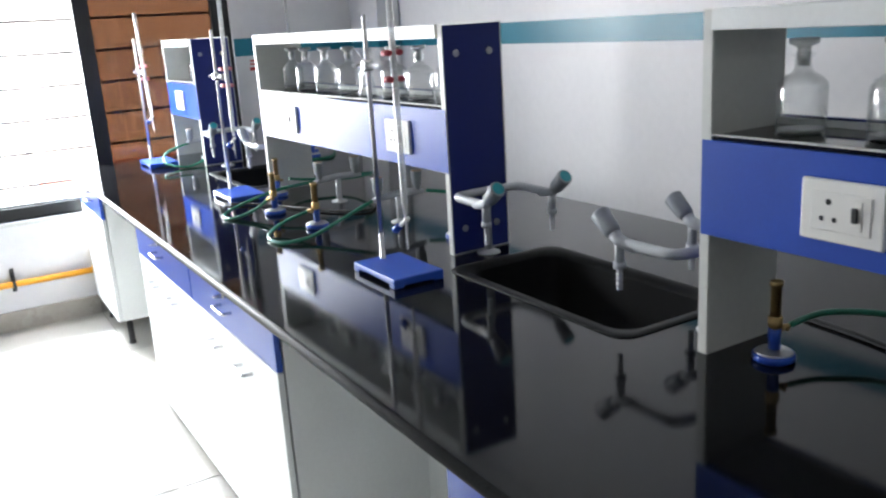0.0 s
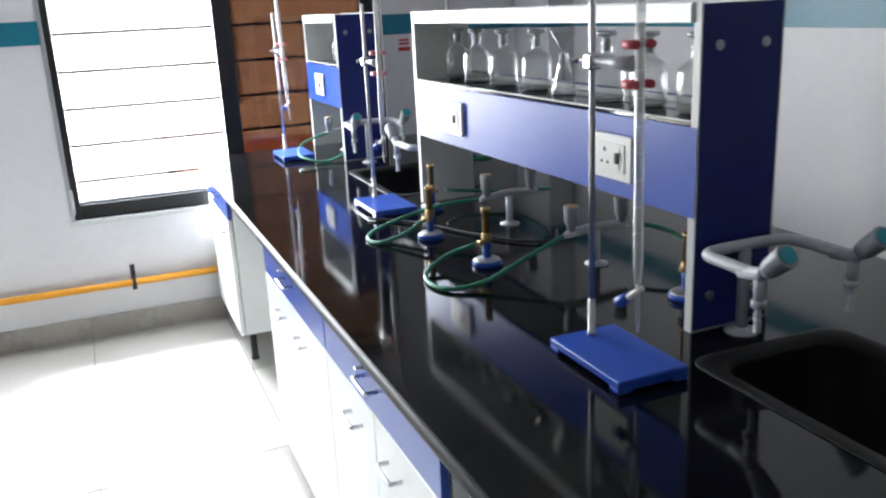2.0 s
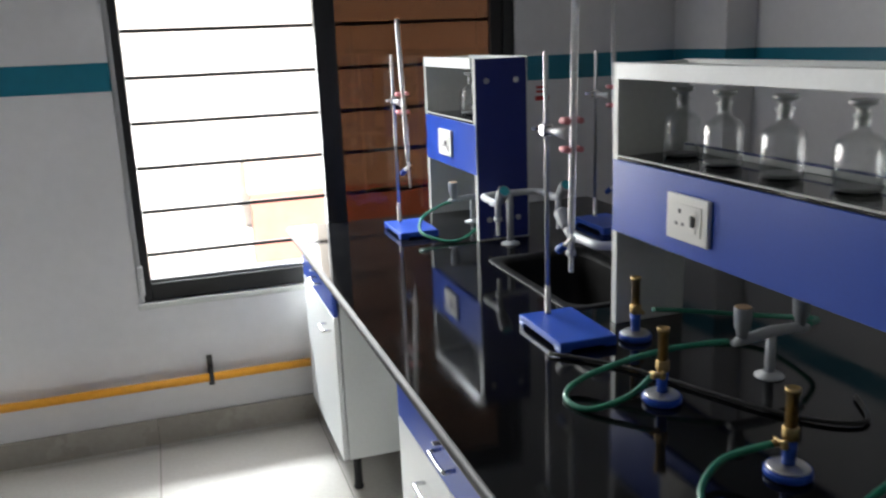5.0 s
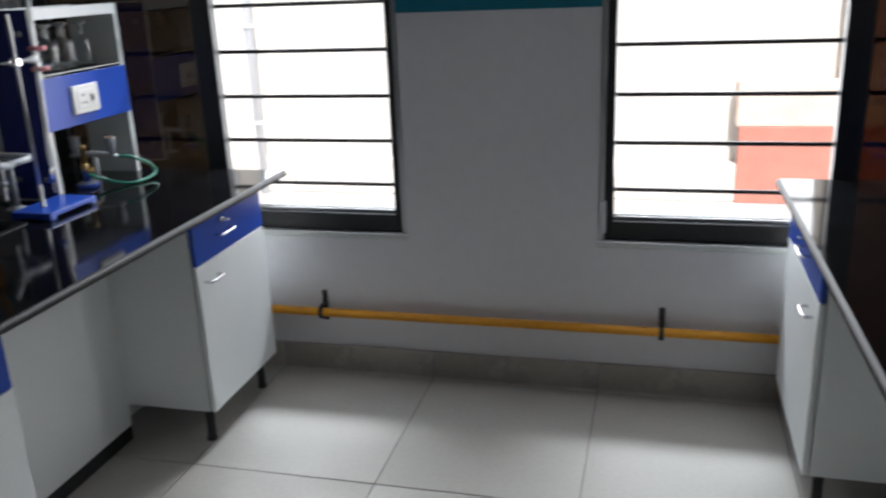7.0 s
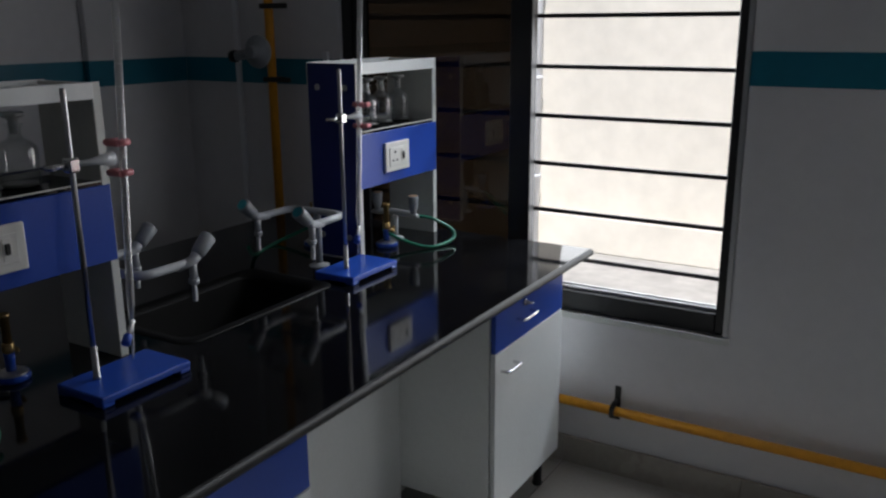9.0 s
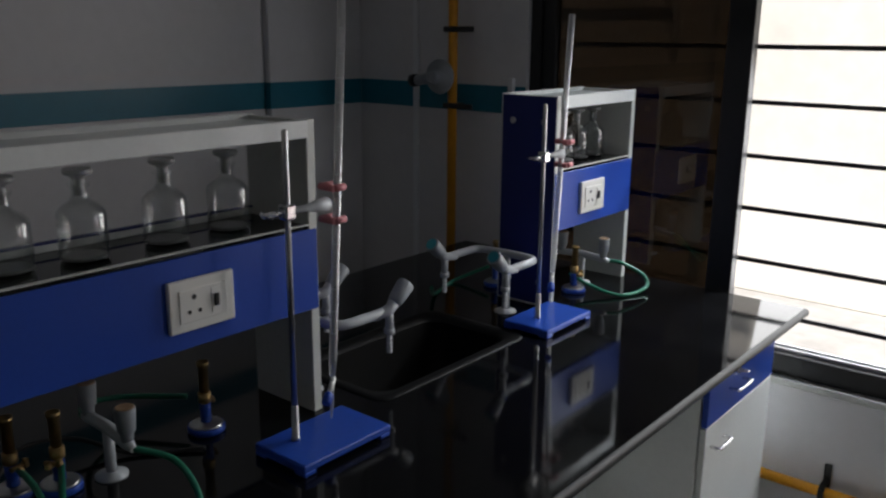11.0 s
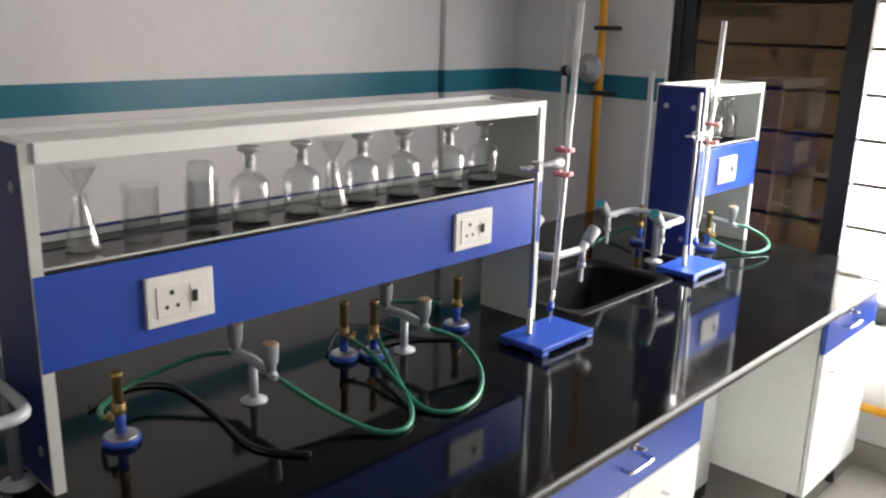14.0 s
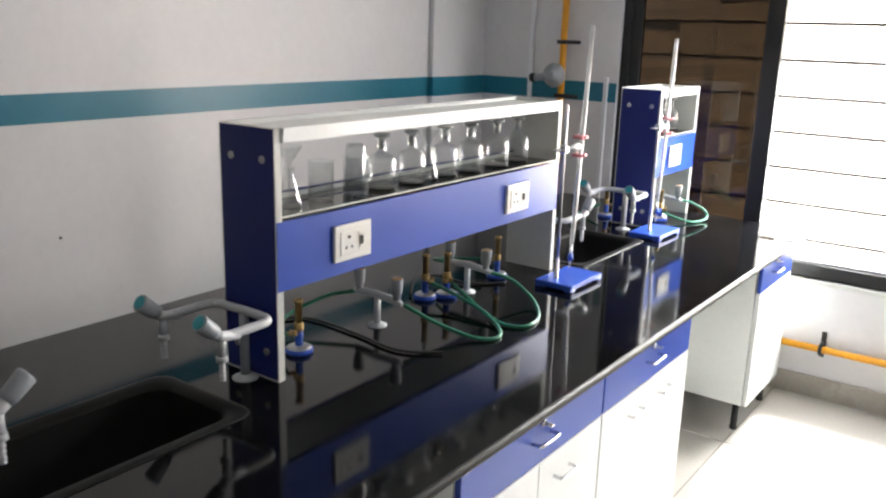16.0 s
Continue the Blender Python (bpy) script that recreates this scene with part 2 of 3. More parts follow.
for name, b in (("trim_north_mid", (WINB[1] + 0.003, WINA[0] - 0.003, YW - 0.002, YW + 0.001)), ("trim_north_west", (-3.378, WINB[0] - 0.003, YW - 0.002, YW + 0.001)), ("trim_north_east", (WINA[1] + 0.003, 2.558, YW - 0.002, YW + 0.001)),
                ("trim_east", (XA - 0.002, XA + 0.001, YS, 5.098)), ("trim_west", (XB - 0.001, XB + 0.002, YS, 4.958)),
                ("trim_column_east", (2.558, 2.561, 5.098, YW - 0.003)), ("trim_column_west", (-3.381, -3.378, 4.958, YW - 0.003)),
                ("trim_column_east_face", (2.561, XA - 0.003, 5.098, 5.101)), ("trim_column_west_face", (XB + 0.003, -3.381, 4.958, 4.961))):
    drop = 0.0 if name == "trim_north_mid" else 0.052
    structure(name, box(*b, Z0S - drop, Z1S - drop), TEAL, "painted teal stripe round the room", "stripe")
skirt = structure("baseboard", box(-1.9, 1.2, YW - 0.006, YW - 0.001, 0, 0.115), GROUT, "grey-brown tile skirting along the window wall", "skirting")


# ---- windows ----
def window(name, x0, x1, dark_right):
    w = thing(name, "black aluminium sliding window with grille bars, one half open", "window", ((x0 + x1) / 2, YW, SILL), kind="structure")
    c = (x0 + x1) / 2
    lx, rx, h = x0 - c, x1 - c, HEAD - SILL
    fr = bmesh.new()
    for b in ((lx, lx + 0.05, 0.02, 0.12, 0, h), (rx - 0.05, rx, 0.02, 0.12, 0, h), (lx + 0.05, rx - 0.05, 0.02, 0.12, 0, 0.075), (lx + 0.05, rx - 0.05, 0.02, 0.12, h - 0.05, h)):
        add_box(fr, *b, 0.003)
    part("window_frame", fr, ALU, w)
    part("window_sill", box(lx - 0.01, rx + 0.01, -0.012, 0.02, -0.025, 0.0, 0.003), GREYP, w, "pale worn stone sill")
    rail = bmesh.new()
    for y in (0.05, 0.085):
        add_box(rail, lx + 0.05, rx - 0.05, y, y + 0.006, 0.075, 0.088)
    part("sliding_rail", rail, SILVER, w, "bare aluminium sliding rails")
    part("mullion", box(-0.045, 0.045, 0.025, 0.075, 0.075, h - 0.05, 0.003), ALU, w)
    g0, g1 = (0.045, rx - 0.05) if dark_right else (lx + 0.05, -0.045)
    s = bmesh.new()
    add_box(s, g1 - 0.06 if dark_right else g0, g1 if dark_right else g0 + 0.06, 0.032, 0.07, 0.075, h - 0.05, 0.002)
    add_box(s, g0, g1, 0.035, 0.068, 0.076, 0.11, 0.002)
    add_box(s, g0, g1, 0.035, 0.068, h - 0.1, h - 0.051, 0.002)
    sash = part("sash", s, ALU, w)
    for y in (0.05,):
        p = part("pane", box(g0 + 0.002, g1 - 0.002, y, y + 0.004, 0.11, h - 0.1), TINTED if dark_right else TINTED_PAIR, w, "brown tinted glass")
        p.visible_shadow = False
    z = 0.182
    while z < h - 0.1:
        part("grille_bar", box(lx + 0.05, rx - 0.05, 0.1, 0.112, z - 0.008, z + 0.008, 0.002), ALU, w)
        z += 0.1855
    lz = lx + 0.012 if dark_right else rx - 0.012
    if dark_right:
        lt = box(lz - 0.012, lz + 0.012, -0.012, 0.02, 0.035, 0.16, 0.003)
        add_box(lt, lz - 0.006, lz + 0.006, -0.022, -0.011, 0.06, 0.11, 0.002)
        part("latch", lt, SILVER, w, "silver window latch")
    part("silver_channel", box(lx - 0.004 if dark_right else rx - 0.016, lx + 0.016 if dark_right else rx + 0.004, 0.0, 0.019, 0.0, h), SILVER, w, "bare metal edge strip of the frame")
    return w


window("window_1", *WINA, True)
window("window_2", *WINB, False)

# ---- outside ----
structure("ground", box(-60, 60, YW + 0.2, 120, -0.3, -0.12), PAVE, "pale concrete yard outside the windows", "ground")
YF = YW + 3.6
house = thing("neighbour_building", "cream plastered building wall with a terracotta band", "building", (0, YF, -0.12))
part("wall", box(-12, 14, 0, 0.3, 0, 7.5), FACADE, house, "cream weathered plaster")
part("terracotta_panel", box(0.80, 12, -0.14, -0.121, 0, 0.59, 0.006), TERRA, house)
part("peach_panel", box(0.78, 12, -0.135, -0.001, 0.591, 0.93, 0.006), PEACH, house)
part("upper_panel", box(1.5, 12, -0.13, -0.001, 0.931, 2.9, 0.006), PEACH, house)
part("plinth", box(-12, 14, -0.12, -0.001, 0, 0.3, 0.01), FACADE, house)
part("parapet", box(-12, 14, -0.08, 0.38, 7.5, 7.7, 0.02), PAVE, house)
dp = thing("drain_pipe", "white plastic drain pipe on the outside wall", "pipe", (-3.12, YF - 0.17, -0.12))
part("pipe", tube([(0, 0, 0), (0, 0, 2.5), (0.02, 0, 2.56), (0.08, 0, 2.6), (0.5, 0, 2.62)], 0.04), PVC, dp)
for z in (0.6, 1.4, 2.2):
    part("bracket", lathe([(0.05, z), (0.05, z + 0.03)], 14), PVC, dp)


# ---- worktops with sink openings ----
SINKS_A, SINKS_B = ((1.45, 2.15), (3.97, 4.58)), ((1.52, 2.21), (4.05, 4.64))


def worktop(name, x0, x1, y0, y1, s0, s1, sinks, label):
    top = thing(name, label, "worktop", ((x0 + x1) / 2, y0, TOP))
    c = (x0 + x1) / 2
    bm = bmesh.new()
    ys = [0.0]
    for a, b in sinks:
        ys += [a - y0, b - y0]
    ys.append(y1 - y0)
    for i in range(len(ys) - 1):
        if i % 2 == 0:
            add_box(bm, x0 - c, x1 - c, ys[i], ys[i + 1], -0.028, 0)
        else:
            add_box(bm, x0 - c, s0 - c, ys[i], ys[i + 1], -0.028, 0)
            add_box(bm, s1 - c, x1 - c, ys[i], ys[i + 1], -0.028, 0)
    bmesh.ops.remove_doubles(bm, verts=bm.verts, dist=0.0005)
    part("slab", bm, GRANITE, top)
    for x in (x0 - c, x1 - c):
        s = 1 if x > 0 else -1
        part("edge", tube([(x + s * 0.001, 0, -0.014), (x + s * 0.001, (y1 - y0), -0.014)], 0.0139, 12), EDGE, top, "rounded, duller granite edge")
    return top


ASINK, BSINK = (1.235, 1.585), (-2.215, -1.875)
worktop("worktop", 0.648, 2.09, -1.6, YW - 0.004, *ASINK, SINKS_A, "polished black granite bench top with two sink cut-outs")
worktop("worktop", -2.745, -1.302, -1.6, YW - 0.004, *BSINK, SINKS_B, "polished black granite bench top with two sink cut-outs")


def rounded(x, y, r, z, n=6):
    out = []
    for cx, cy, a0 in ((x - r, y - r, 0), (-x + r, y - r, 90), (-x + r, -y + r, 180), (x - r, -y + r, 270)):
        for k in range(n + 1):
            a = radians(a0 + 90 * k / n)
            out.append(Vector((cx + r * math.cos(a), cy + r * math.sin(a), z)))
    return out


def loft(bm, loops):
    rings = [[bm.verts.new(p) for p in l] for l in loops]
    for a, b in zip(rings, rings[1:]):
        for k in range(len(a)):
            bm.faces.new((a[k], a[(k + 1) % len(a)], b[(k + 1) % len(a)], b[k])).smooth = True
    return rings


def sink(x0, x1, y0, y1):
    s = thing("sink", "black moulded laboratory sink set into the bench top", "sink", ((x0 + x1) / 2, (y0 + y1) / 2, TOP), group="bench sinks")
    hx, hy = (x1 - x0) / 2, (y1 - y0) / 2
    rim = bmesh.new()
    rings = loft(rim, [rounded(hx + 0.024, hy + 0.024, 0.05, 0.001), rounded(hx + 0.022, hy + 0.022, 0.05, 0.0035), rounded(hx + 0.012, hy + 0.012, 0.05, 0.004), rounded(hx - 0.012, hy - 0.012, 0.06, 0.001), rounded(hx - 0.02, hy - 0.02, 0.06, -0.012)])
    part("rim", rim, SINK, s)
    basin = bmesh.new()
    rings = loft(basin, [rounded(hx - 0.02, hy - 0.02, 0.06, -0.012), rounded(hx - 0.035, hy - 0.035, 0.06, -0.22), rounded(hx - 0.07, hy - 0.07, 0.05, -0.25)])
    basin.faces.new(rings[-1])
    part("basin", basin, SINK, s)
    part("drain", lathe([(0.03, -0.249), (0.03, -0.245), (0.012, -0.246)], 16), STEEL, s, "steel waste outlet")
    return s


for a, b in SINKS_A:
    sink(*ASINK, a, b)
for a, b in SINKS_B:
    sink(*BSINK, a, b)


# ---- cabinets; local front looks along -x for bench A and is turned for bench B ----
def handle(parent, y, z, w=0.1):
    return part("handle", tube(smooth_path([(-0.002, y - w / 2, z), (-0.022, y - w / 2, z), (-0.03, y - w / 2 + 0.008, z), (-0.03, y + w / 2 - 0.008, z), (-0.022, y + w / 2, z), (-0.002, y + w / 2, z)], 4), 0.0052, 8), CHROME, parent, "chrome bar handle")


def lock(parent, y, z):
    part("lock", lathe([(0.011, 0), (0.011, 0.008), (0.006, 0.01)], 14, Matrix.Translation((-0.001, y, z)) @ pose(0, 0, 0, 0, -90, 0)), CHROME, parent, "chrome drawer lock")
    k = bmesh.new()
    add_box(k, -0.022, -0.008, y - 0.0015, y + 0.0015, z - 0.006, z + 0.006, 0.001)
    add_box(k, -0.035, -0.021, y - 0.009, y + 0.009, z - 0.0015, z + 0.0015, 0.001)
    part("key", k, STEEL, parent, "key left in the lock")


def cabinet(x, y0, y1, facing, kind):
    w = y1 - y0
    legs = kind == "leg"
    zb = 0.145 if legs else 0.05
    c = thing("base_cabinet", "white laminate bench cabinet with a blue drawer" + (" on short black legs" if legs else " and two doors"), "cabinet", (x, y0 if facing < 0 else y1, 0), group="bench cabinets", turn=0 if facing < 0 else 180)
    dep = 0.52
    part("body", box(0.0225, dep, 0, w, zb, TOP - 0.029, 0.001), WHITE, c)
    zs = 0.71
    d = part("drawer", box(0.0, 0.018, 0.003, w - 0.003, zs + 0.002, TOP - 0.032, 0.0015), BLUE, c, "blue laminate drawer front")
    hy = w * (0.5 if not legs else 0.38 if facing < 0 else 0.62)
    handle(d, hy, 0.788, 0.1)
    lock(d, hy, 0.832)
    if legs:
        dr = part("door", box(0.0, 0.018, 0.002, w - 0.002, zb, zs - 0.0015, 0.0015), WHITE, c)
        handle(dr, w * (0.16 if facing < 0 else 0.84), 0.645, 0.09)
        for lx in (0.06, dep - 0.06):
            for ly in (0.05, w - 0.05):
                part("leg", lathe([(0.019, 0), (0.02, 0.01), (0.016, 0.015), (0.016, zb)], 12, Matrix.Translation((lx, ly, 0))), DARK, c, "black plastic leg")
    else:
        for a, b, hy in ((0.003, w / 2 - 0.0018, w * 0.33), (w / 2 + 0.0018, w - 0.003, w * 0.67)):
            dr = part("door", box(0.0, 0.018, a, b, zb, zs - 0.0015, 0.0015), WHITE, c)
            handle(dr, hy, 0.635, 0.09)
        part("plinth", box(0.03, dep - 0.02, 0.002, w - 0.002, 0, zb), GREYP, c)
    return c


CAB_A = ((2.195, 3.03, "two"), (3.033, 3.88, "two"), (4.745, 5.40, "leg"), (-0.3, 0.48, "two"), (0.483, 1.32, "two"))
for a, b, k in CAB_A:
    cabinet(0.68, a, b, -1, k)
CAB_B = ((2.39, 3.155, "two"), (3.158, 3.89, "two"), (4.79, 5.32, "leg"), (-0.3, 0.55, "two"), (0.553, 1.40, "two"))
for a, b, k in CAB_B:
    cabinet(-1.333, a, b, 1, k)


def service_panel(x0, x1, y0, y1):
    p = thing("service_panel", "off-white laminate panel closing the knee space under the bench", "panel", ((x0 + x1) / 2, y0, 0), group="knee space panels")
    h = (x1 - x0) / 2
    part("board", box(-h, h, 0.002, y1 - y0 - 0.002, 0.06, TOP - 0.029, 0.001), WHITE, p)
    part("foot_rail", box(-h + 0.004, h - 0.004, 0.004, y1 - y0 - 0.004, 0, 0.06), DARK, p)


for a, b in ((3.88, 4.745), (1.32, 2.195)):
    service_panel(1.12, 1.20, a, b)
for a, b in ((3.89, 4.79), (1.40, 2.39)):
    service_panel(-1.78, -1.70, a, b)
# back half of each bench
for x0, x1 in ((1.205, 2.04), (-2.69, -1.785)):
    part_b = thing("bench_carcass", "white laminate carcass under the far half of the bench", "cabinet", ((x0 + x1) / 2, -1.5, 0), group="bench carcasses")
    h = (x1 - x0) / 2
    part("side_panel", box(h - 0.02, h, 0, YW + 1.49, 0.05, TOP - 0.029) if x0 > 0 else box(-h, -h + 0.02, 0, YW + 1.49, 0.05, TOP - 0.029), WHITE, part_b)
    part("end_panel", box(-h + 0.02, h - 0.021, 0, 0.02, 0.05, TOP - 0.029), WHITE, part_b)
    part("plinth", box(-h + 0.03, h - 0.03, 0.03, YW + 1.48, 0, 0.05), GREYP, part_b)


# ---- reagent racks ----
RH = 0.695
PZ0, PZ1 = 0.257, 0.448


def socket_plate(parent, y, x=-0.1078):
    w, h = 0.155, 0.108
    z = (PZ0 + PZ1) / 2 - 0.002
    s = part("socket_plate", box(x - 0.012, x, y - w / 2, y + w / 2, z - h / 2, z + h / 2, 0.004, 2), PLASTIC, parent, "white power socket with a switch")
    part("face", box(x - 0.0145, x - 0.0115, y - w / 2 + 0.022, y + w / 2 - 0.022, z - h / 2 + 0.02, z + h / 2 - 0.02, 0.001), PLASTIC, s)
    for dy, dz, r in ((0.022, 0.017, 0.0055), (0.034, -0.013, 0.0045), (0.01, -0.013, 0.0045)):
        part("pin_hole", lathe([(r, 0), (r, 0.0006)], 12, Matrix.Translation((x - 0.0146, y + dy, z + dz)) @ pose(0, 0, 0, 0, -90, 0)), DARK, s)
    sw = bmesh.new()
    add_box(sw, x - 0.016, x - 0.0144, y - 0.04, y - 0.018, z - 0.026, z + 0.026, 0.001)
    part("switch_frame", sw, PLASTIC, s)
    part("switch", box(x - 0.021, x - 0.0158, y - 0.035, y - 0.023, z - 0.012, z + 0.014, 0.002), DARK, s, "dark rocker switch")


def rack(cx, y0, y1, turned, sockets, skew=0.0):
    w = y1 - y0
    r = thing("reagent_rack", "blue and white laminate reagent rack standing on the bench", "rack", (cx, (y0 + y1) / 2, TOP), group="reagent racks", turn=(180 if turned else 0) + skew)
    h = w / 2
    d = 0.105
    for s in (-1, 1):
        a, b = (s * h, s * (h - 0.022))
        e = part("end_panel", box(-d + 0.002, d - 0.002, min(a, b) + (0.001 if s < 0 else 0.0), max(a, b) - (0.001 if s > 0 else 0), 0.004, RH - 0.003), GREYP, r)
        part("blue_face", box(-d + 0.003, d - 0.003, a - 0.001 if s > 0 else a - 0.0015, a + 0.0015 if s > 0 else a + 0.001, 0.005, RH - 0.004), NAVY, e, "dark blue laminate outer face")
        for sx in (-1, 1):
            part("edge_strip", box(sx * d - 0.002, sx * d + 0.002, min(a, b) - (0.002 if s < 0 else 0), max(a, b) + (0.002 if s > 0 else 0), 0.0, RH, 0.001), GREYP, e)
        part("foot_strip", box(-d + 0.002, d - 0.002, min(a, b), max(a, b) + (0.002 if s > 0 else 0), 0, 0.004), GREYP, e)
        for sx, z in ((-0.06, RH - 0.085), (0.06, RH - 0.085), (-0.06, 0.08), (0.06, 0.08)):
            part("screw_cap", lathe([(0.011, 0), (0.011, 0.002), (0.008, 0.0035)], 14, Matrix.Translation((sx, a + s * 0.0014, z)) @ pose(0, 0, 0, -90 * s, 0, 0)), STEEL, e, "steel cover screw")
    part("front_panel", box(-d - 0.003, -d + 0.016, -h + (0.0), h, PZ0, PZ1, 0.001), BLUE, r, "blue laminate service panel")
    part("back_panel", box(d - 0.016, d + 0.003, -h, h, PZ0, PZ1, 0.001), BLUE, r)
    part("panel_base", box(-d + 0.017, d - 0.017, -h + 0.023, h - 0.023, PZ0 + 0.002, PZ0 + 0.016), WHITE, r)
    part("shelf", box(-d + 0.0, d - 0.0, -h + 0.0225, h - 0.0225, PZ1 + 0.0005, PZ1 + 0.009, 0.001), GRANITE, r, "dark polished stone shelf")
    part("front_trim", box(-d - 0.004, -d + 0.004, -h + 0.0225, h - 0.0225, PZ1 + 0.0095, PZ1 + 0.0125), GREYP, r, "grey edge trim")
    part("back_lip", box(d - 0.012, d + 0.002, -h + 0.0225, h - 0.0225, PZ1 + 0.0095, PZ1 + 0.024, 0.001), WHITE, r, "white laminate lip behind the shelf")
    part("lip_edge", box(d - 0.011, d + 0.003, -h + 0.0225, h - 0.0225, PZ1 + 0.0245, PZ1 + 0.029), NAVY, r, "dark blue edge band")
    for sx in (-1, 1):
        part("top_rail", box(sx * d - 0.009, sx * d + 0.009, -h + 0.0225, h - 0.0225, RH - 0.040, RH, 0.0015), WHITE, r)
    part("top_board", box(-d + 0.0095, d - 0.0095, -h + 0.0225, h - 0.0225, RH - 0.028, RH - 0.012), WHITE, r)
    for y in sockets:
        socket_plate(r, y)
    return r


rack(AX + 0.007, 2.287, 3.828, False, (-0.486, 0.428), 1.1)
rack(AX, 4.868, YW - 0.006, False, (0.03,))
rack(AX, -0.26, 1.287, False, (0.46, -0.45))
rack(BX, 2.395, 3.912, True, (0.473, -0.438))
rack(BX - 0.004, 4.932, 5.45, True, (0.03,))
SHELF = TOP + PZ1 + 0.009


# ---- glassware ----
def bottle():
    b = thing("reagent_bottle", "clear glass reagent bottle with a ground stopper, empty", "bottle", (0, 0, 0), group="glass bottles on the racks")
    prof = [(0.041, 0.0), (0.0455, 0.004), (0.046, 0.086), (0.044, 0.096), (0.035, 0.107), (0.019, 0.116), (0.0155, 0.124), (0.015, 0.14), (0.02, 0.145), (0.02, 0.149), (0.0135, 0.15)]
    body = bmesh.new()
    rings = add_lathe(body, prof + [(0.0125, 0.146), (0.0125, 0.124), (0.017, 0.114), (0.033, 0.105), (0.042, 0.094), (0.044, 0.086), (0.0435, 0.008), (0.039, 0.006)], 24)
    body.faces.new(list(reversed(rings[0])))
    body.faces.new(rings[-1])
    part("body", body, BOTTLE, b)
    part("stopper", lathe([(0.010, 0.126), (0.012, 0.151), (0.011, 0.156), (0.013, 0.161), (0.025, 0.166), (0.027, 0.171), (0.025, 0.176)], 20), GROUND, b, "ground glass stopper")
    part("base", lathe([(0.039, 0.0065), (0.042, 0.0085), (0.042, 0.0115), (0.038, 0.013)], 24), GROUND, b, "thick greyish glass bottom")
    return b


def open_vessel(name, outer, wall, label, category):
    v = thing(name, label, category)
    bm = bmesh.new()
    prof = outer + [(max(r - wall, 0.001), z) for r, z in reversed(outer)][:-1] + [(max(outer[0][0] - wall, 0.001), outer[0][1] + 0.003)]
    rings = add_lathe(bm, prof, 24)
    bm.faces.new(list(reversed(rings[0])))
    bm.faces.new(rings[-1])
    part("glass_wall", bm, THIN, v)
    return v


def place(master, x, y, z, used, turn=0):
    if used:
        return copy_thing(master, pose(x, y, z, 0, 0, turn))
    master.matrix_basis = pose(x, y, z, 0, 0, turn)
    return master


bt = bottle()
spots = [(BX + 0.015, y) for y in (2.925, 3.068, 3.27, 3.407, 3.585, 3.745)]
spots += [(AX, y) for y in (3.70, 3.52, 3.32, 3.125, 2.735, 2.575, 2.40, 1.14, 0.965, 0.78, 0.6)]
spots += [(BX, 5.12), (BX, 5.23), (BX, 5.34), (AX, 5.22)]
for i, (x, y) in enumerate(spots):
    place(bt, x + 0.008 * math.sin(i * 2.3), y, SHELF, i)
fl = open_vessel("conical_flask", [(0.034, 0.0), (0.037, 0.004), (0.034, 0.02), (0.016, 0.085), (0.0145, 0.11), (0.018, 0.114)], 0.0018, "small clear glass conical flask on the rack shelf", "flask")
fn = open_vessel("glass_funnel", [(0.004, 0.0), (0.005, 0.075), (0.006, 0.08), (0.038, 0.13), (0.039, 0.132)], 0.0015, "clear glass funnel resting in a flask neck", "funnel")
bk = open_vessel("beaker", [(0.034, 0.0), (0.038, 0.004), (0.038, 0.112), (0.042, 0.118)], 0.002, "clear glass beaker on the rack shelf", "beaker")
used = 0
for x, y in ((BX + 0.01, 2.535), (BX + 0.01, 3.172), (AX, 2.96)):
    place(fl, x, y, SHELF, used)
    place(fn, x, y, SHELF + 0.04, used)
    used = 1
for i, (x, y) in enumerate(((BX + 0.01, 2.66), (BX + 0.02, 2.797))):
    place(bk, x, y, SHELF, i)
tm = open_vessel("tumbler", [(0.029, 0.0), (0.031, 0.003), (0.031, 0.06), (0.031, 0.142), (0.025, 0.15), (0.004, 0.151)], 0.0016, "clear glass tumbler upside down inside a beaker", "glass")
place(tm, BX + 0.02, 2.797, SHELF + 0.004, 0)


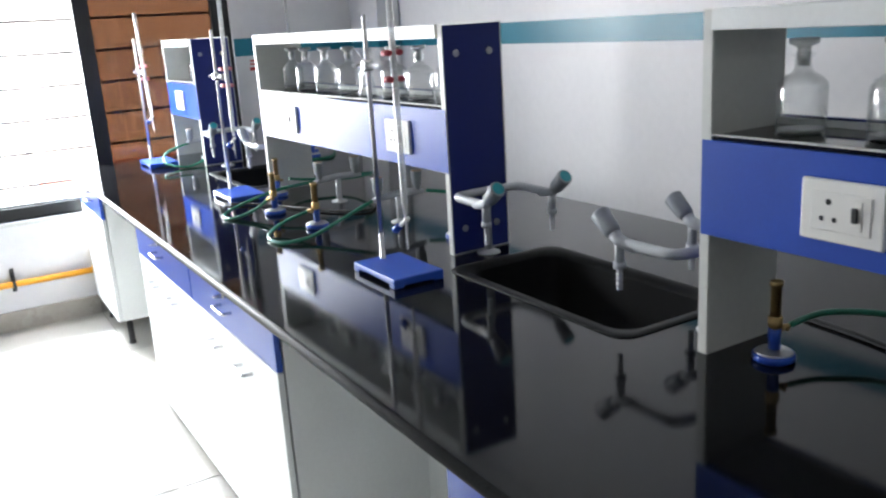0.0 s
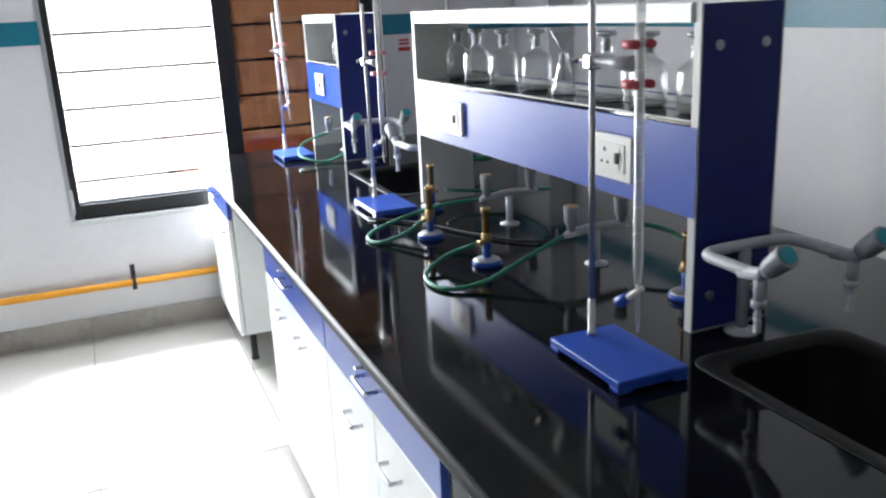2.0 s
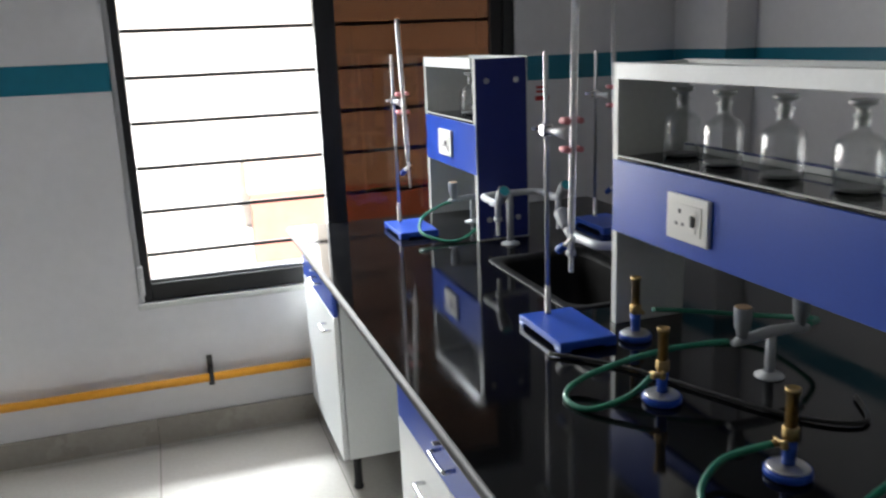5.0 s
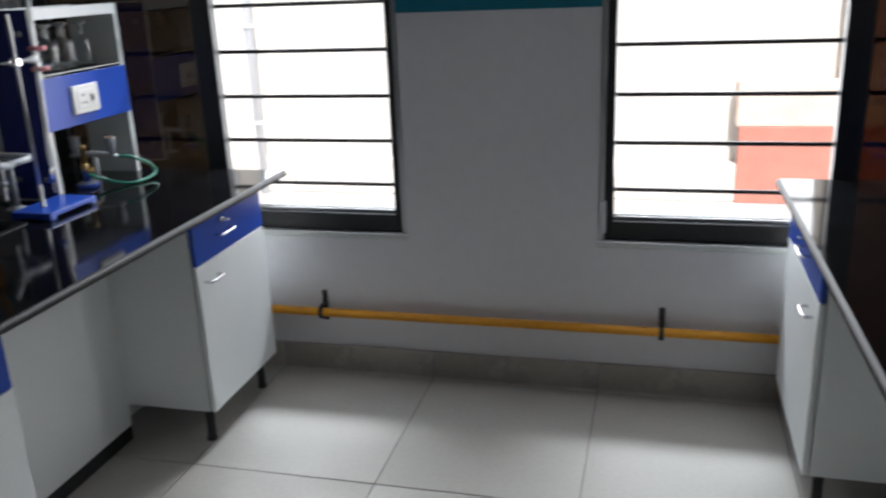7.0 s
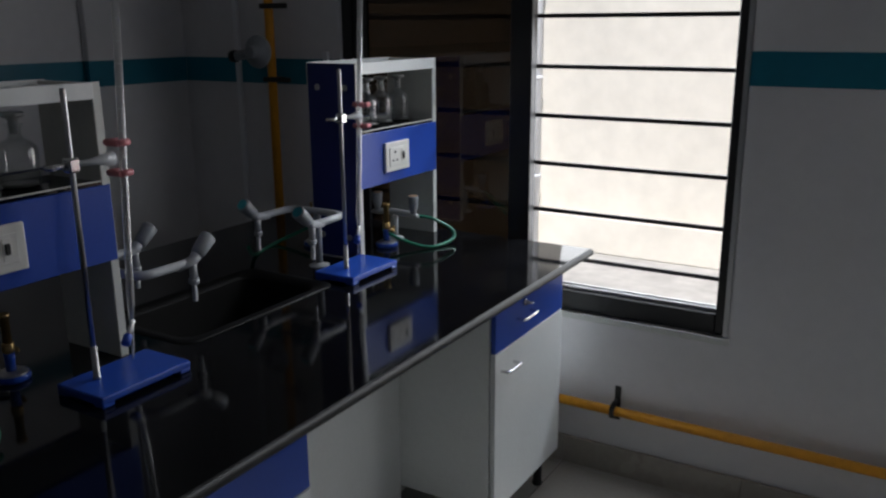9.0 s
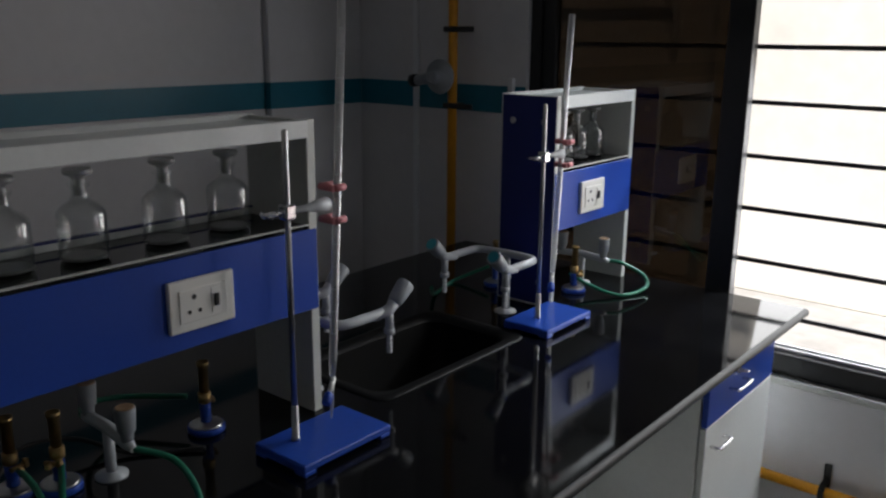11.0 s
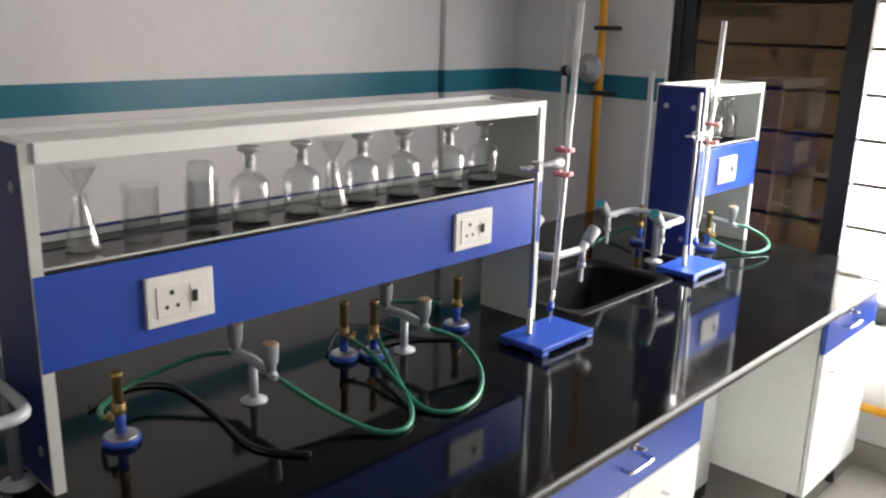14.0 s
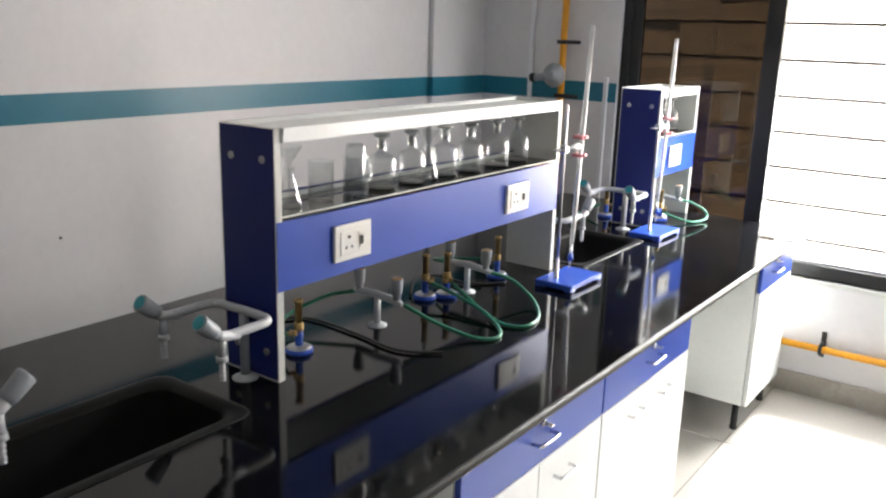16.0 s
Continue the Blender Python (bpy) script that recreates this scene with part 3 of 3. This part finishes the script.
# ---- retort stands with burettes ----
def stand(x, y, sx, rod, burette_at, top, turn, bur_top, bur_low):
    """rod, burette_at: offsets from the base's middle; sx: which way the clamp screw looks."""
    s = thing("retort_stand", "steel retort stand with a blue enamelled base on the worktop", "retort stand", (x, y, TOP), group="retort stands", turn=turn)
    bm = box(-0.08, 0.08, -0.128, 0.128, 0.010, 0.028, 0.004, 2)
    for fx in (-0.063, 0.063):
        for fy in (-0.111, 0.111):
            add_box(bm, fx - 0.017, fx + 0.017, fy - 0.017, fy + 0.017, 0.0, 0.012, 0.003)
    for fy in (-0.123, 0.123):
        add_box(bm, -0.079, 0.079, fy - 0.004, fy + 0.004, 0.006, 0.02, 0.002)
    part("base", bm, BASEBLUE, s, "blue enamelled iron base plate")
    rx, ry = rod
    part("rod", lathe([(0.0065, 0.027), (0.0065, top - 0.004), (0.005, top)], 12, Matrix.Translation((rx, ry, 0))), STEEL, s)
    part("collar", lathe([(0.0095, 0.028), (0.0095, 0.034), (0.008, 0.036), (0.008, 0.105), (0.0066, 0.108)], 12, Matrix.Translation((rx, ry, 0))), STEEL, s)
    z = 0.595 if x > 0 and y < 3 else 0.53
    bx, by = burette_at
    d = Vector((bx - rx, by - ry, 0)).normalized()
    n = Vector((-d.y, d.x, 0))
    p = Vector((rx, ry, z))
    c = part("clamp", add_tube(box(rx - 0.014, rx + 0.014, ry - 0.014, ry + 0.014, z - 0.016, z + 0.016, 0.004), [p - d * 0.012, p - d * 0.05], 0.006, 10), CHROME, s, "die-cast clamp boss")
    part("thumb_screw", tube([p - d * 0.05 + n * 0.016, p - d * 0.06, p - d * 0.05 - n * 0.016], 0.006, 8), CHROME, c)
    q = Vector((bx, by, z))
    part("arm", tube([p + d * 0.012, p + d * 0.05, p + d * 0.07, q - d * 0.022], [0.007, 0.007, 0.011, 0.016], 10), LGREY, c)
    for k in (-0.035, 0.035):
        j = tube([q - d * 0.02 + n * 0.02 + Vector((0, 0, k)), q + d * 0.012 + n * 0.017 + Vector((0, 0, k))], 0.008, 8)
        add_tube(j, [q - d * 0.02 - n * 0.02 + Vector((0, 0, k)), q + d * 0.012 - n * 0.017 + Vector((0, 0, k))], 0.008, 8)
        add_tube(j, [q - d * 0.02 + n * 0.022 + Vector((0, 0, k)), q - d * 0.02 - n * 0.022 + Vector((0, 0, k))], 0.008, 8)
        part("jaw", j, RED if x > 0 and y < 3 else PINK, c, "rubber-coated jaw")
    m = pose(x, y, TOP, 0, 0, turn)
    a = m @ Vector((bx + bur_top[0], by + bur_top[1], bur_top[2]))
    b = m @ Vector((bx + bur_low[0], by + bur_low[1], bur_low[2]))
    bu = thing("burette", "clear glass burette with a blue tap, held upright in a clamp", "burette", b, group="burettes")
    v = a - b
    t = bmesh.new()
    dirn = v.normalized()
    add_tube(t, [dirn * 0.10, dirn * 0.14, v], [0.006, 0.009, 0.009], 12)
    add_tube(t, [dirn * 0.0, dirn * 0.03, dirn * 0.06, dirn * 0.105], [0.002, 0.004, 0.0045, 0.005], 10)
    part("tube", t, BURETTE, bu)
    k0 = dirn * 0.085
    kd = Vector((-0.35 if x > 0 else 0.35, 0.7 if x > 0 else -0.7, -0.62)).normalized()
    part("tap_barrel", tube([k0 - kd * 0.012, k0 + kd * 0.028], 0.006, 10), PLASTIC, bu)
    part("tap_key", tube([k0 + kd * 0.027, k0 + kd * 0.03, k0 + kd * 0.052, k0 + kd * 0.055], [0.008, 0.0105, 0.0115, 0.009], 12), BLUE, bu, "blue plastic stopcock key")
    marks = bmesh.new()
    k = 0.2
    while k < v.length - 0.06:
        add_lathe(marks, [(0.0093, 0), (0.0093, 0.0016)], 12, Matrix.Translation(dirn * k) @ dirn.to_track_quat("Z", "Y").to_matrix().to_4x4())
        k += 0.05
    tagged(part("scale_marks", marks, LGREY, bu), kind="stuff")
    return s


BURETTE = clear_glass("frosted_burette_glass", (0.86, 0.87, 0.87), 0.32, 0.4, 0.4)
stand(1.085, 2.23, -1, (0.005, 0.098), (0.01, -0.052), 0.735, 0, (0.0, 0.005, 0.95), (0.0, -0.005, 0.085))
stand(1.125, 3.785, -1, (-0.005, 0.10), (-0.005, -0.05), 0.73, 0, (0.0, -0.02, 0.95), (0.0, 0.012, 0.18))
stand(1.10, 5.155, -1, (-0.02, 0.095), (-0.02, -0.045), 0.715, 0, (0.0, 0.03, 0.85), (0.0, -0.045, 0.2))
stand(-1.803, 3.79, 1, (-0.025, -0.06), (-0.025, 0.07), 0.695, 0, (0.0, 0.035, 0.98), (0.0, -0.025, 0.04))
stand(-1.872, 4.80, 1, (-0.01, -0.045), (-0.01, 0.075), 0.685, 0, (0.0, 0.005, 0.94), (0.0, -0.05, 0.06))
stand(1.84, 4.86, -1, (0.0, 0.09), (0.0, -0.06), 0.70, 0, (0.0, 0.02, 0.92), (0.0, -0.02, 0.1))


# ---- bunsen burners ----
def burner():
    b = thing("bunsen_burner", "brass bunsen burner with a blue and silver base", "burner", group="bunsen burners")
    part("base", lathe([(0.039, 0.0), (0.042, 0.003), (0.042, 0.012), (0.04, 0.016)], 24), BASEBLUE, b, "blue painted rim")
    part("base_plate", lathe([(0.0385, 0.0162), (0.034, 0.02), (0.014, 0.023), (0.012, 0.024)], 24), STEEL, b)
    part("stem", lathe([(0.0125, 0.024), (0.0115, 0.045), (0.0125, 0.05), (0.0125, 0.068)], 16), BASEBLUE, b)
    part("barrel", lathe([(0.0105, 0.068), (0.0105, 0.155), (0.013, 0.156), (0.0135, 0.166), (0.011, 0.167), (0.009, 0.15)], 16), BRASS, b)
    part("collar", lathe([(0.0135, 0.07), (0.0145, 0.073), (0.0145, 0.092), (0.0125, 0.094)], 16), BRASS, b)
    v = tube([(0.01, 0, 0.062), (0.03, 0, 0.064), (0.036, 0, 0.066)], [0.006, 0.006, 0.0045], 10)
    add_tube(v, [(0.02, -0.014, 0.066), (0.02, 0.014, 0.068)], 0.005, 8)
    add_box(v, 0.014, 0.026, 0.012, 0.022, 0.06, 0.078, 0.002)
    part("gas_valve", v, BRASS, b)
    return b


bn = burner()
BURNERS = ((1.122, 3.325, 200), (1.152, 2.972, 170), (1.27, 3.68, 30), (1.375, 1.165, -10), (1.447, 2.47, 40), (-2.07, 2.59, 250), (-2.105, 3.255, 10), (-2.06, 3.325, 300), (-2.06, 3.665, 120), (-2.245, 5.03, 60), (-1.99, 5.15, 0), (1.85, 4.65, 90))
for i, (x, y, a) in enumerate(BURNERS):
    place(bn, x, y, TOP, i, a)


# ---- gas turrets and water taps ----
def gas_turret():
    g = thing("gas_tap", "grey epoxy two-way gas tap on a short column", "gas tap", group="gas taps")
    part("foot", lathe([(0.033, 0), (0.033, 0.004), (0.014, 0.009), (0.013, 0.012)], 20), LGREY, g)
    part("column", lathe([(0.011, 0.012), (0.011, 0.1)], 14), LGREY, g)
    part("crossbar", tube([(-0.11, 0, 0.098), (-0.09, 0, 0.102), (0, 0, 0.108), (0.09, 0, 0.102), (0.11, 0, 0.098)], [0.007, 0.012, 0.013, 0.012, 0.007], 12), LGREY, g)
    for s in (-1, 1):
        k = part("knob", lathe([(0.012, 0.108), (0.013, 0.125), (0.0175, 0.13), (0.0205, 0.175), (0.0195, 0.178)], 18, Matrix.Translation((s * 0.085, 0, 0))), GREYC, g)
        part("cap", lathe([(0.019, 0.1782), (0.017, 0.18)], 18, Matrix.Translation((s * 0.085, 0, 0))), KNOBTOP, k, "worn brownish cap")
    return g


gt = gas_turret()
for i, (x, y, a) in enumerate(((1.416, 2.82, 5), (1.414, 3.345, 5), (-2.046, 2.92, -4), (-2.034, 3.418, -4), (-2.03, 5.27, 0), (AX, 5.22, 0), (AX, 0.5, 0))):
    place(gt, x, y, TOP, i, a)


def water_tap():
    """Stands at the origin; its U of pipe reaches towards -y."""
    w = thing("laboratory_tap", "grey epoxy twin-outlet laboratory water tap beside the sink", "tap", group="bench water taps")
    part("foot", lathe([(0.036, 0), (0.036, 0.004), (0.02, 0.009), (0.018, 0.013)], 22), LGREY, w)
    part("column", lathe([(0.013, 0.013), (0.013, 0.19)], 16), GREYC, w)
    part("pipe", tube(smooth_path([(-0.118, -0.15, 0.195), (-0.118, -0.08, 0.195), (-0.113, -0.02, 0.195), (-0.08, 0.0, 0.195), (0, 0.005, 0.195), (0.08, 0.0, 0.195), (0.113, -0.02, 0.195), (0.118, -0.08, 0.195), (0.118, -0.15, 0.195)], 5), 0.0125, 12), LGREY, w)
    for s in (-1, 1):
        body = tube([(s * 0.118, -0.118, 0.19), (s * 0.118, -0.175, 0.198), (s * 0.118, -0.19, 0.212)], [0.0125, 0.0145, 0.0165], 12)
        add_tube(body, [(s * 0.118, -0.172, 0.20), (s * 0.118, -0.172, 0.145)], 0.011, 12)
        h = part("tap_head", body, LGREY, w)
        part("knob", tube([(s * 0.118, -0.188, 0.21), (s * 0.118, -0.198, 0.218), (s * 0.118, -0.235, 0.25), (s * 0.118, -0.237, 0.2515)], [0.017, 0.0205, 0.0235, 0.022], 16), GREYC, h)
        part("cap", tube([(s * 0.118, -0.2365, 0.2512), (s * 0.118, -0.239, 0.253)], 0.0175, 16), CYAN if CAPS else GREYC, h, "turquoise index disc" if CAPS else "")
        nz = [(0.0145, 0.0), (0.0145, -0.014), (0.008, -0.016)]
        z = -0.016
        for k in range(4):
            nz += [(0.008, z), (0.0062, z - 0.011), (0.008, z - 0.0115)]
            z -= 0.0125
        nz.append((0.005, z))
        part("nozzle", lathe(nz, 14, Matrix.Translation((s * 0.118, -0.172, 0.147))), LGREY, h, "ribbed hose nozzle")
    return w


CAPS = True
wt1 = water_tap()
for i, (x, y, a) in enumerate(((AX + 0.017, 2.243, 0), (BX + 0.009, 2.36, 0), (BX + 0.01, 4.81, 0), (AX - 0.013, 4.775, 0))):
    place(wt1, x, y, TOP, i, a)
CAPS = False
wt2 = water_tap()
for i, (x, y, a) in enumerate(((AX + 0.01, 1.35, 180), (BX, 1.47, 180), (BX, 3.968, 180), (AX, 3.89, 180))):
    place(wt2, x, y, TOP, i, a)


# ---- hoses ----
def hose(points, mat, label, r=0.0065):
    p0 = Vector(points[0])
    h = thing("gas_hose", label, "hose", (p0.x, p0.y, p0.z), group="gas hoses")
    part("tubing", tube(smooth_path([Vector(p) - p0 for p in points], 10), r, 10), mat, h)


G = "green rubber gas hose lying in a loop on the worktop"
K = "black rubber gas hose lying on the worktop"
zt, zl = TOP + 0.098, TOP + 0.007
hose([(1.306, 2.812, zt), (1.186, 2.798, TOP + 0.06), (1.056, 2.783, TOP + 0.02), (0.961, 2.812, zl), (0.941, 2.896, zl), (0.971, 2.969, TOP + 0.014), (1.046, 3.010, TOP + 0.035), (1.121, 2.977, TOP + 0.064)], HOSE, G)
hose([(1.306, 3.352, zt), (1.196, 3.393, TOP + 0.085), (1.086, 3.433, TOP + 0.055), (0.986, 3.448, TOP + 0.022), (0.936, 3.408, zl), (0.951, 3.337, zl), (1.026, 3.311, TOP + 0.03), (1.099, 3.323, TOP + 0.064)], HOSE, G)
hose([(1.542, 2.831, zt), (1.595, 2.745, TOP + 0.09), (1.595, 2.610, TOP + 0.06), (1.525, 2.513, TOP + 0.05), (1.475, 2.484, TOP + 0.066)], HOSE, G)
hose([(1.542, 3.372, zt), (1.615, 3.438, TOP + 0.08), (1.575, 3.599, TOP + 0.045), (1.415, 3.701, TOP + 0.05), (1.331, 3.696, TOP + 0.066)], HOSE, G)
hose([(1.415, 1.159, TOP + 0.066), (1.515, 1.139, TOP + 0.075), (1.595, 1.019, TOP + 0.075), (1.555, 0.719, TOP + 0.08), (1.535, 0.519, zt)], HOSE, G)
hose([(1.495, 3.173, zl), (1.415, 3.071, zl), (1.296, 3.173, zl), (1.146, 3.498, zl), (1.016, 3.660, zl)], BLACKHOSE, K, 0.0048)
hose([(1.615, 1.267, zl), (1.575, 1.019, zl), (1.445, 0.869, zl), (1.396, 0.619, zl)], BLACKHOSE, K, 0.0048)
hose([(-1.928, 2.914, zt), (-1.838, 2.958, TOP + 0.05), (-1.748, 3.002, TOP + 0.016), (-1.688, 3.036, zl), (-1.678, 3.094, zl), (-1.738, 3.162, TOP + 0.012), (-1.868, 3.235, TOP + 0.03), (-2.043, 3.323, TOP + 0.062)], HOSE, G)
hose([(-1.928, 3.413, zt), (-1.868, 3.466, TOP + 0.07), (-1.768, 3.447, TOP + 0.024), (-1.678, 3.339, zl), (-1.658, 3.225, zl), (-1.728, 3.186, TOP + 0.009), (-1.868, 3.220, TOP + 0.034), (-1.998, 3.254, TOP + 0.05), (-2.088, 3.259, TOP + 0.064)], HOSE, G)
hose([(-2.145, 2.924, zt), (-2.208, 2.852, TOP + 0.085), (-2.238, 2.708, TOP + 0.05), (-2.168, 2.595, TOP + 0.05), (-2.085, 2.557, TOP + 0.062)], HOSE, G)
hose([(-2.146, 3.423, zt), (-2.228, 3.471, TOP + 0.08), (-2.248, 3.567, TOP + 0.06), (-2.128, 3.663, TOP + 0.064)], HOSE, G)
hose([(-1.938, 5.270, zt), (-1.888, 5.300, zt - 0.005), (-1.818, 5.340, TOP + 0.05), (-1.793, 5.310, zl + 0.01), (-1.828, 5.198, zl), (-1.928, 5.162, TOP + 0.03), (-2.008, 5.150, TOP + 0.064)], HOSE, G)
hose([(1.316, 5.220, zt), (1.246, 5.199, zt - 0.01), (1.126, 5.073, TOP + 0.07), (1.096, 4.969, TOP + 0.03), (1.196, 4.885, zl), (1.326, 4.969, TOP + 0.03), (1.396, 5.042, TOP + 0.06)], HOSE, G)
hose([(-2.268, 2.605, zl), (-2.318, 2.729, zl), (-2.248, 2.811, zl), (-2.048, 2.806, zl), (-1.848, 2.780, zl), (-1.728, 2.852, zl)], BLACKHOSE, K, 0.0048)
hose([(-2.158, 3.235, zl), (-2.188, 3.307, TOP + 0.05), (-2.168, 3.413, TOP + 0.04), (-2.078, 3.490, zl), (-1.978, 3.605, zl)], BLACKHOSE, K, 0.0048)
hose([(1.695, 4.466, TOP + 0.07), (1.745, 4.539, zl), (1.895, 4.518, zl), (1.995, 4.675, zl)], HOSE, G)
hose([(-2.248, 4.677, TOP + 0.07), (-2.328, 4.787, zl), (-2.378, 4.953, zl), (-2.288, 5.050, TOP + 0.06)], HOSE, G)

# ---- yellow gas pipes ----
gp = thing("gas_pipe", "yellow painted gas pipe running along the wall above the skirting", "pipe", (-0.2, YW - 0.05, 0.287))
part("pipe", tube([(-1.75, 0, 0), (1.6, 0, 0)], 0.0185, 16), YELLOW, gp)
for x in (0.455, -0.965):
    cl = bmesh.new()
    add_box(cl, x - 0.009, x + 0.009, 0.0, 0.048, 0.02, 0.032, 0.002)
    add_box(cl, x - 0.012, x + 0.012, 0.043, 0.0495, -0.055, 0.085, 0.002)
    for k in range(9):
        a0, a1 = radians(-100 + k * 25), radians(-75 + k * 25)
        add_box(cl, x - 0.009, x + 0.009, -0.023 * math.cos(a0) - 0.003, -0.023 * math.cos(a0) + 0.003, 0.023 * math.sin(a0) - 0.006, 0.023 * math.sin(a0) + 0.006)
    part("bracket", cl, DARK, gp, "black steel pipe bracket")
vp = thing("gas_riser", "vertical yellow gas pipe with a grey pressure regulator", "pipe", (-2.785, YW - 0.06, 0.7))
part("pipe", tube([(0, 0, 0), (0, 0, 2.2)], 0.02, 14), YELLOW, vp)
rg = part("regulator", lathe([(0.02, -0.03), (0.045, -0.028), (0.068, -0.01), (0.072, 0), (0.068, 0.01), (0.03, 0.02), (0.03, 0.05), (0.022, 0.055)], 22, Matrix.Translation((-0.02, -0.06, 0.91)) @ pose(0, 0, 0, 90, 0, 0)), GREYC, vp, "grey cast gas regulator")
part("outlet", tube([(-0.02, -0.06, 0.91), (-0.15, -0.06, 0.89)], [0.024, 0.022], 12), GREYC, rg)
part("valve_knob", tube([(-0.145, -0.06, 0.89), (-0.175, -0.06, 0.888)], 0.026, 12), DARK, rg)
for z in (0.79, 1.10):
    part("bracket", add_box(box(-0.035, 0.12, -0.024, -0.012, z - 0.011, z + 0.011, 0.003), -0.02, 0.02, -0.02, 0.058, z - 0.009, z + 0.009, 0.002), DARK, vp, "black steel pipe bracket")
for x, z1 in ((-3.03, 2.9), (-2.52, 1.61)):
    cd = thing("conduit", "thin white electrical conduit fixed to the wall", "conduit", (x, YW - 0.012, 0.7))
    part("channel", box(-0.012, 0.012, -0.008, 0.0115, 0, z1 - 0.7, 0.002), PVC, cd)
el = thing("outside_pipe", "thin pale pipe with an elbow on the outside wall", "pipe", (-3.9, YF - 0.1, 1.75))
part("pipe", tube(smooth_path([(-1.5, 0, 0.35), (0.3, 0, 0.35), (0.42, 0, 0.33), (0.45, 0, 0.2), (0.45, 0, 0.0)], 5), 0.03, 10), PVC, el)
for bx_, bz_ in ((XB + 0.001, 1.02),):
    sc = thing("wall_screw", "small dark screw in the painted wall", "screw", (bx_, 2.62, bz_))
    part("head", lathe([(0.006, 0), (0.006, 0.002), (0.003, 0.003)], 10, pose(0, 0, 0, 0, 90, 0)), DARK, sc)
st = thing("wall_notice", "small red printed sticker bars on the wall", "sticker", (1.86, YW - 0.002, 1.36))
for z, w in ((0.075, 0.03), (0.055, 0.03), (0.03, 0.035), (0.02, 0.035)):
    part("bar", box(-w, w, -0.001, 0.001, z - 0.006, z + 0.005), REDINK, st)

# ---- floor and skirting tiles ----
TX, TY = 0.695, 0.80
tiles = {}
ix = -6
for ix in range(-6, 5):
    for iy in range(-12, 3):
        x0, y0 = 0.01 + ix * TX, 4.665 + iy * TY
        x1, y1 = min(x0 + TX, XA), min(y0 + TY, YW - 0.008)
        x0, y0 = max(x0, XB), max(y0, YS)
        if x1 - x0 < 0.02 or y1 - y0 < 0.02:
            continue
        key = (round(x1 - x0, 3), round(y1 - y0, 3))
        if key not in tiles:
            tiles[key] = mesh_of("floor_tile", box(0.0025, key[0] - 0.0025, 0.0025, key[1] - 0.0025, -0.012, 0, 0.001), TILE)
        o = new("floor_tile", tiles[key])
        o.location = (x0, y0, 0)
        o.parent = floor
sk = {}
for ix in range(-4, 3):
    x0, x1 = max(0.01 + ix * TX, -1.9), min(0.01 + (ix + 1) * TX, 1.2)
    if x1 - x0 < 0.05:
        continue
    key = round(x1 - x0, 3)
    if key not in sk:
        sk[key] = mesh_of("skirting_tile", box(0.0015, key - 0.0015, -0.012, 0, 0, 0.115, 0.001), SKIRT)
    o = new("skirting_tile", sk[key])
    o.location = (x0, YW - 0.0061, 0.0005)
    o.parent = skirt
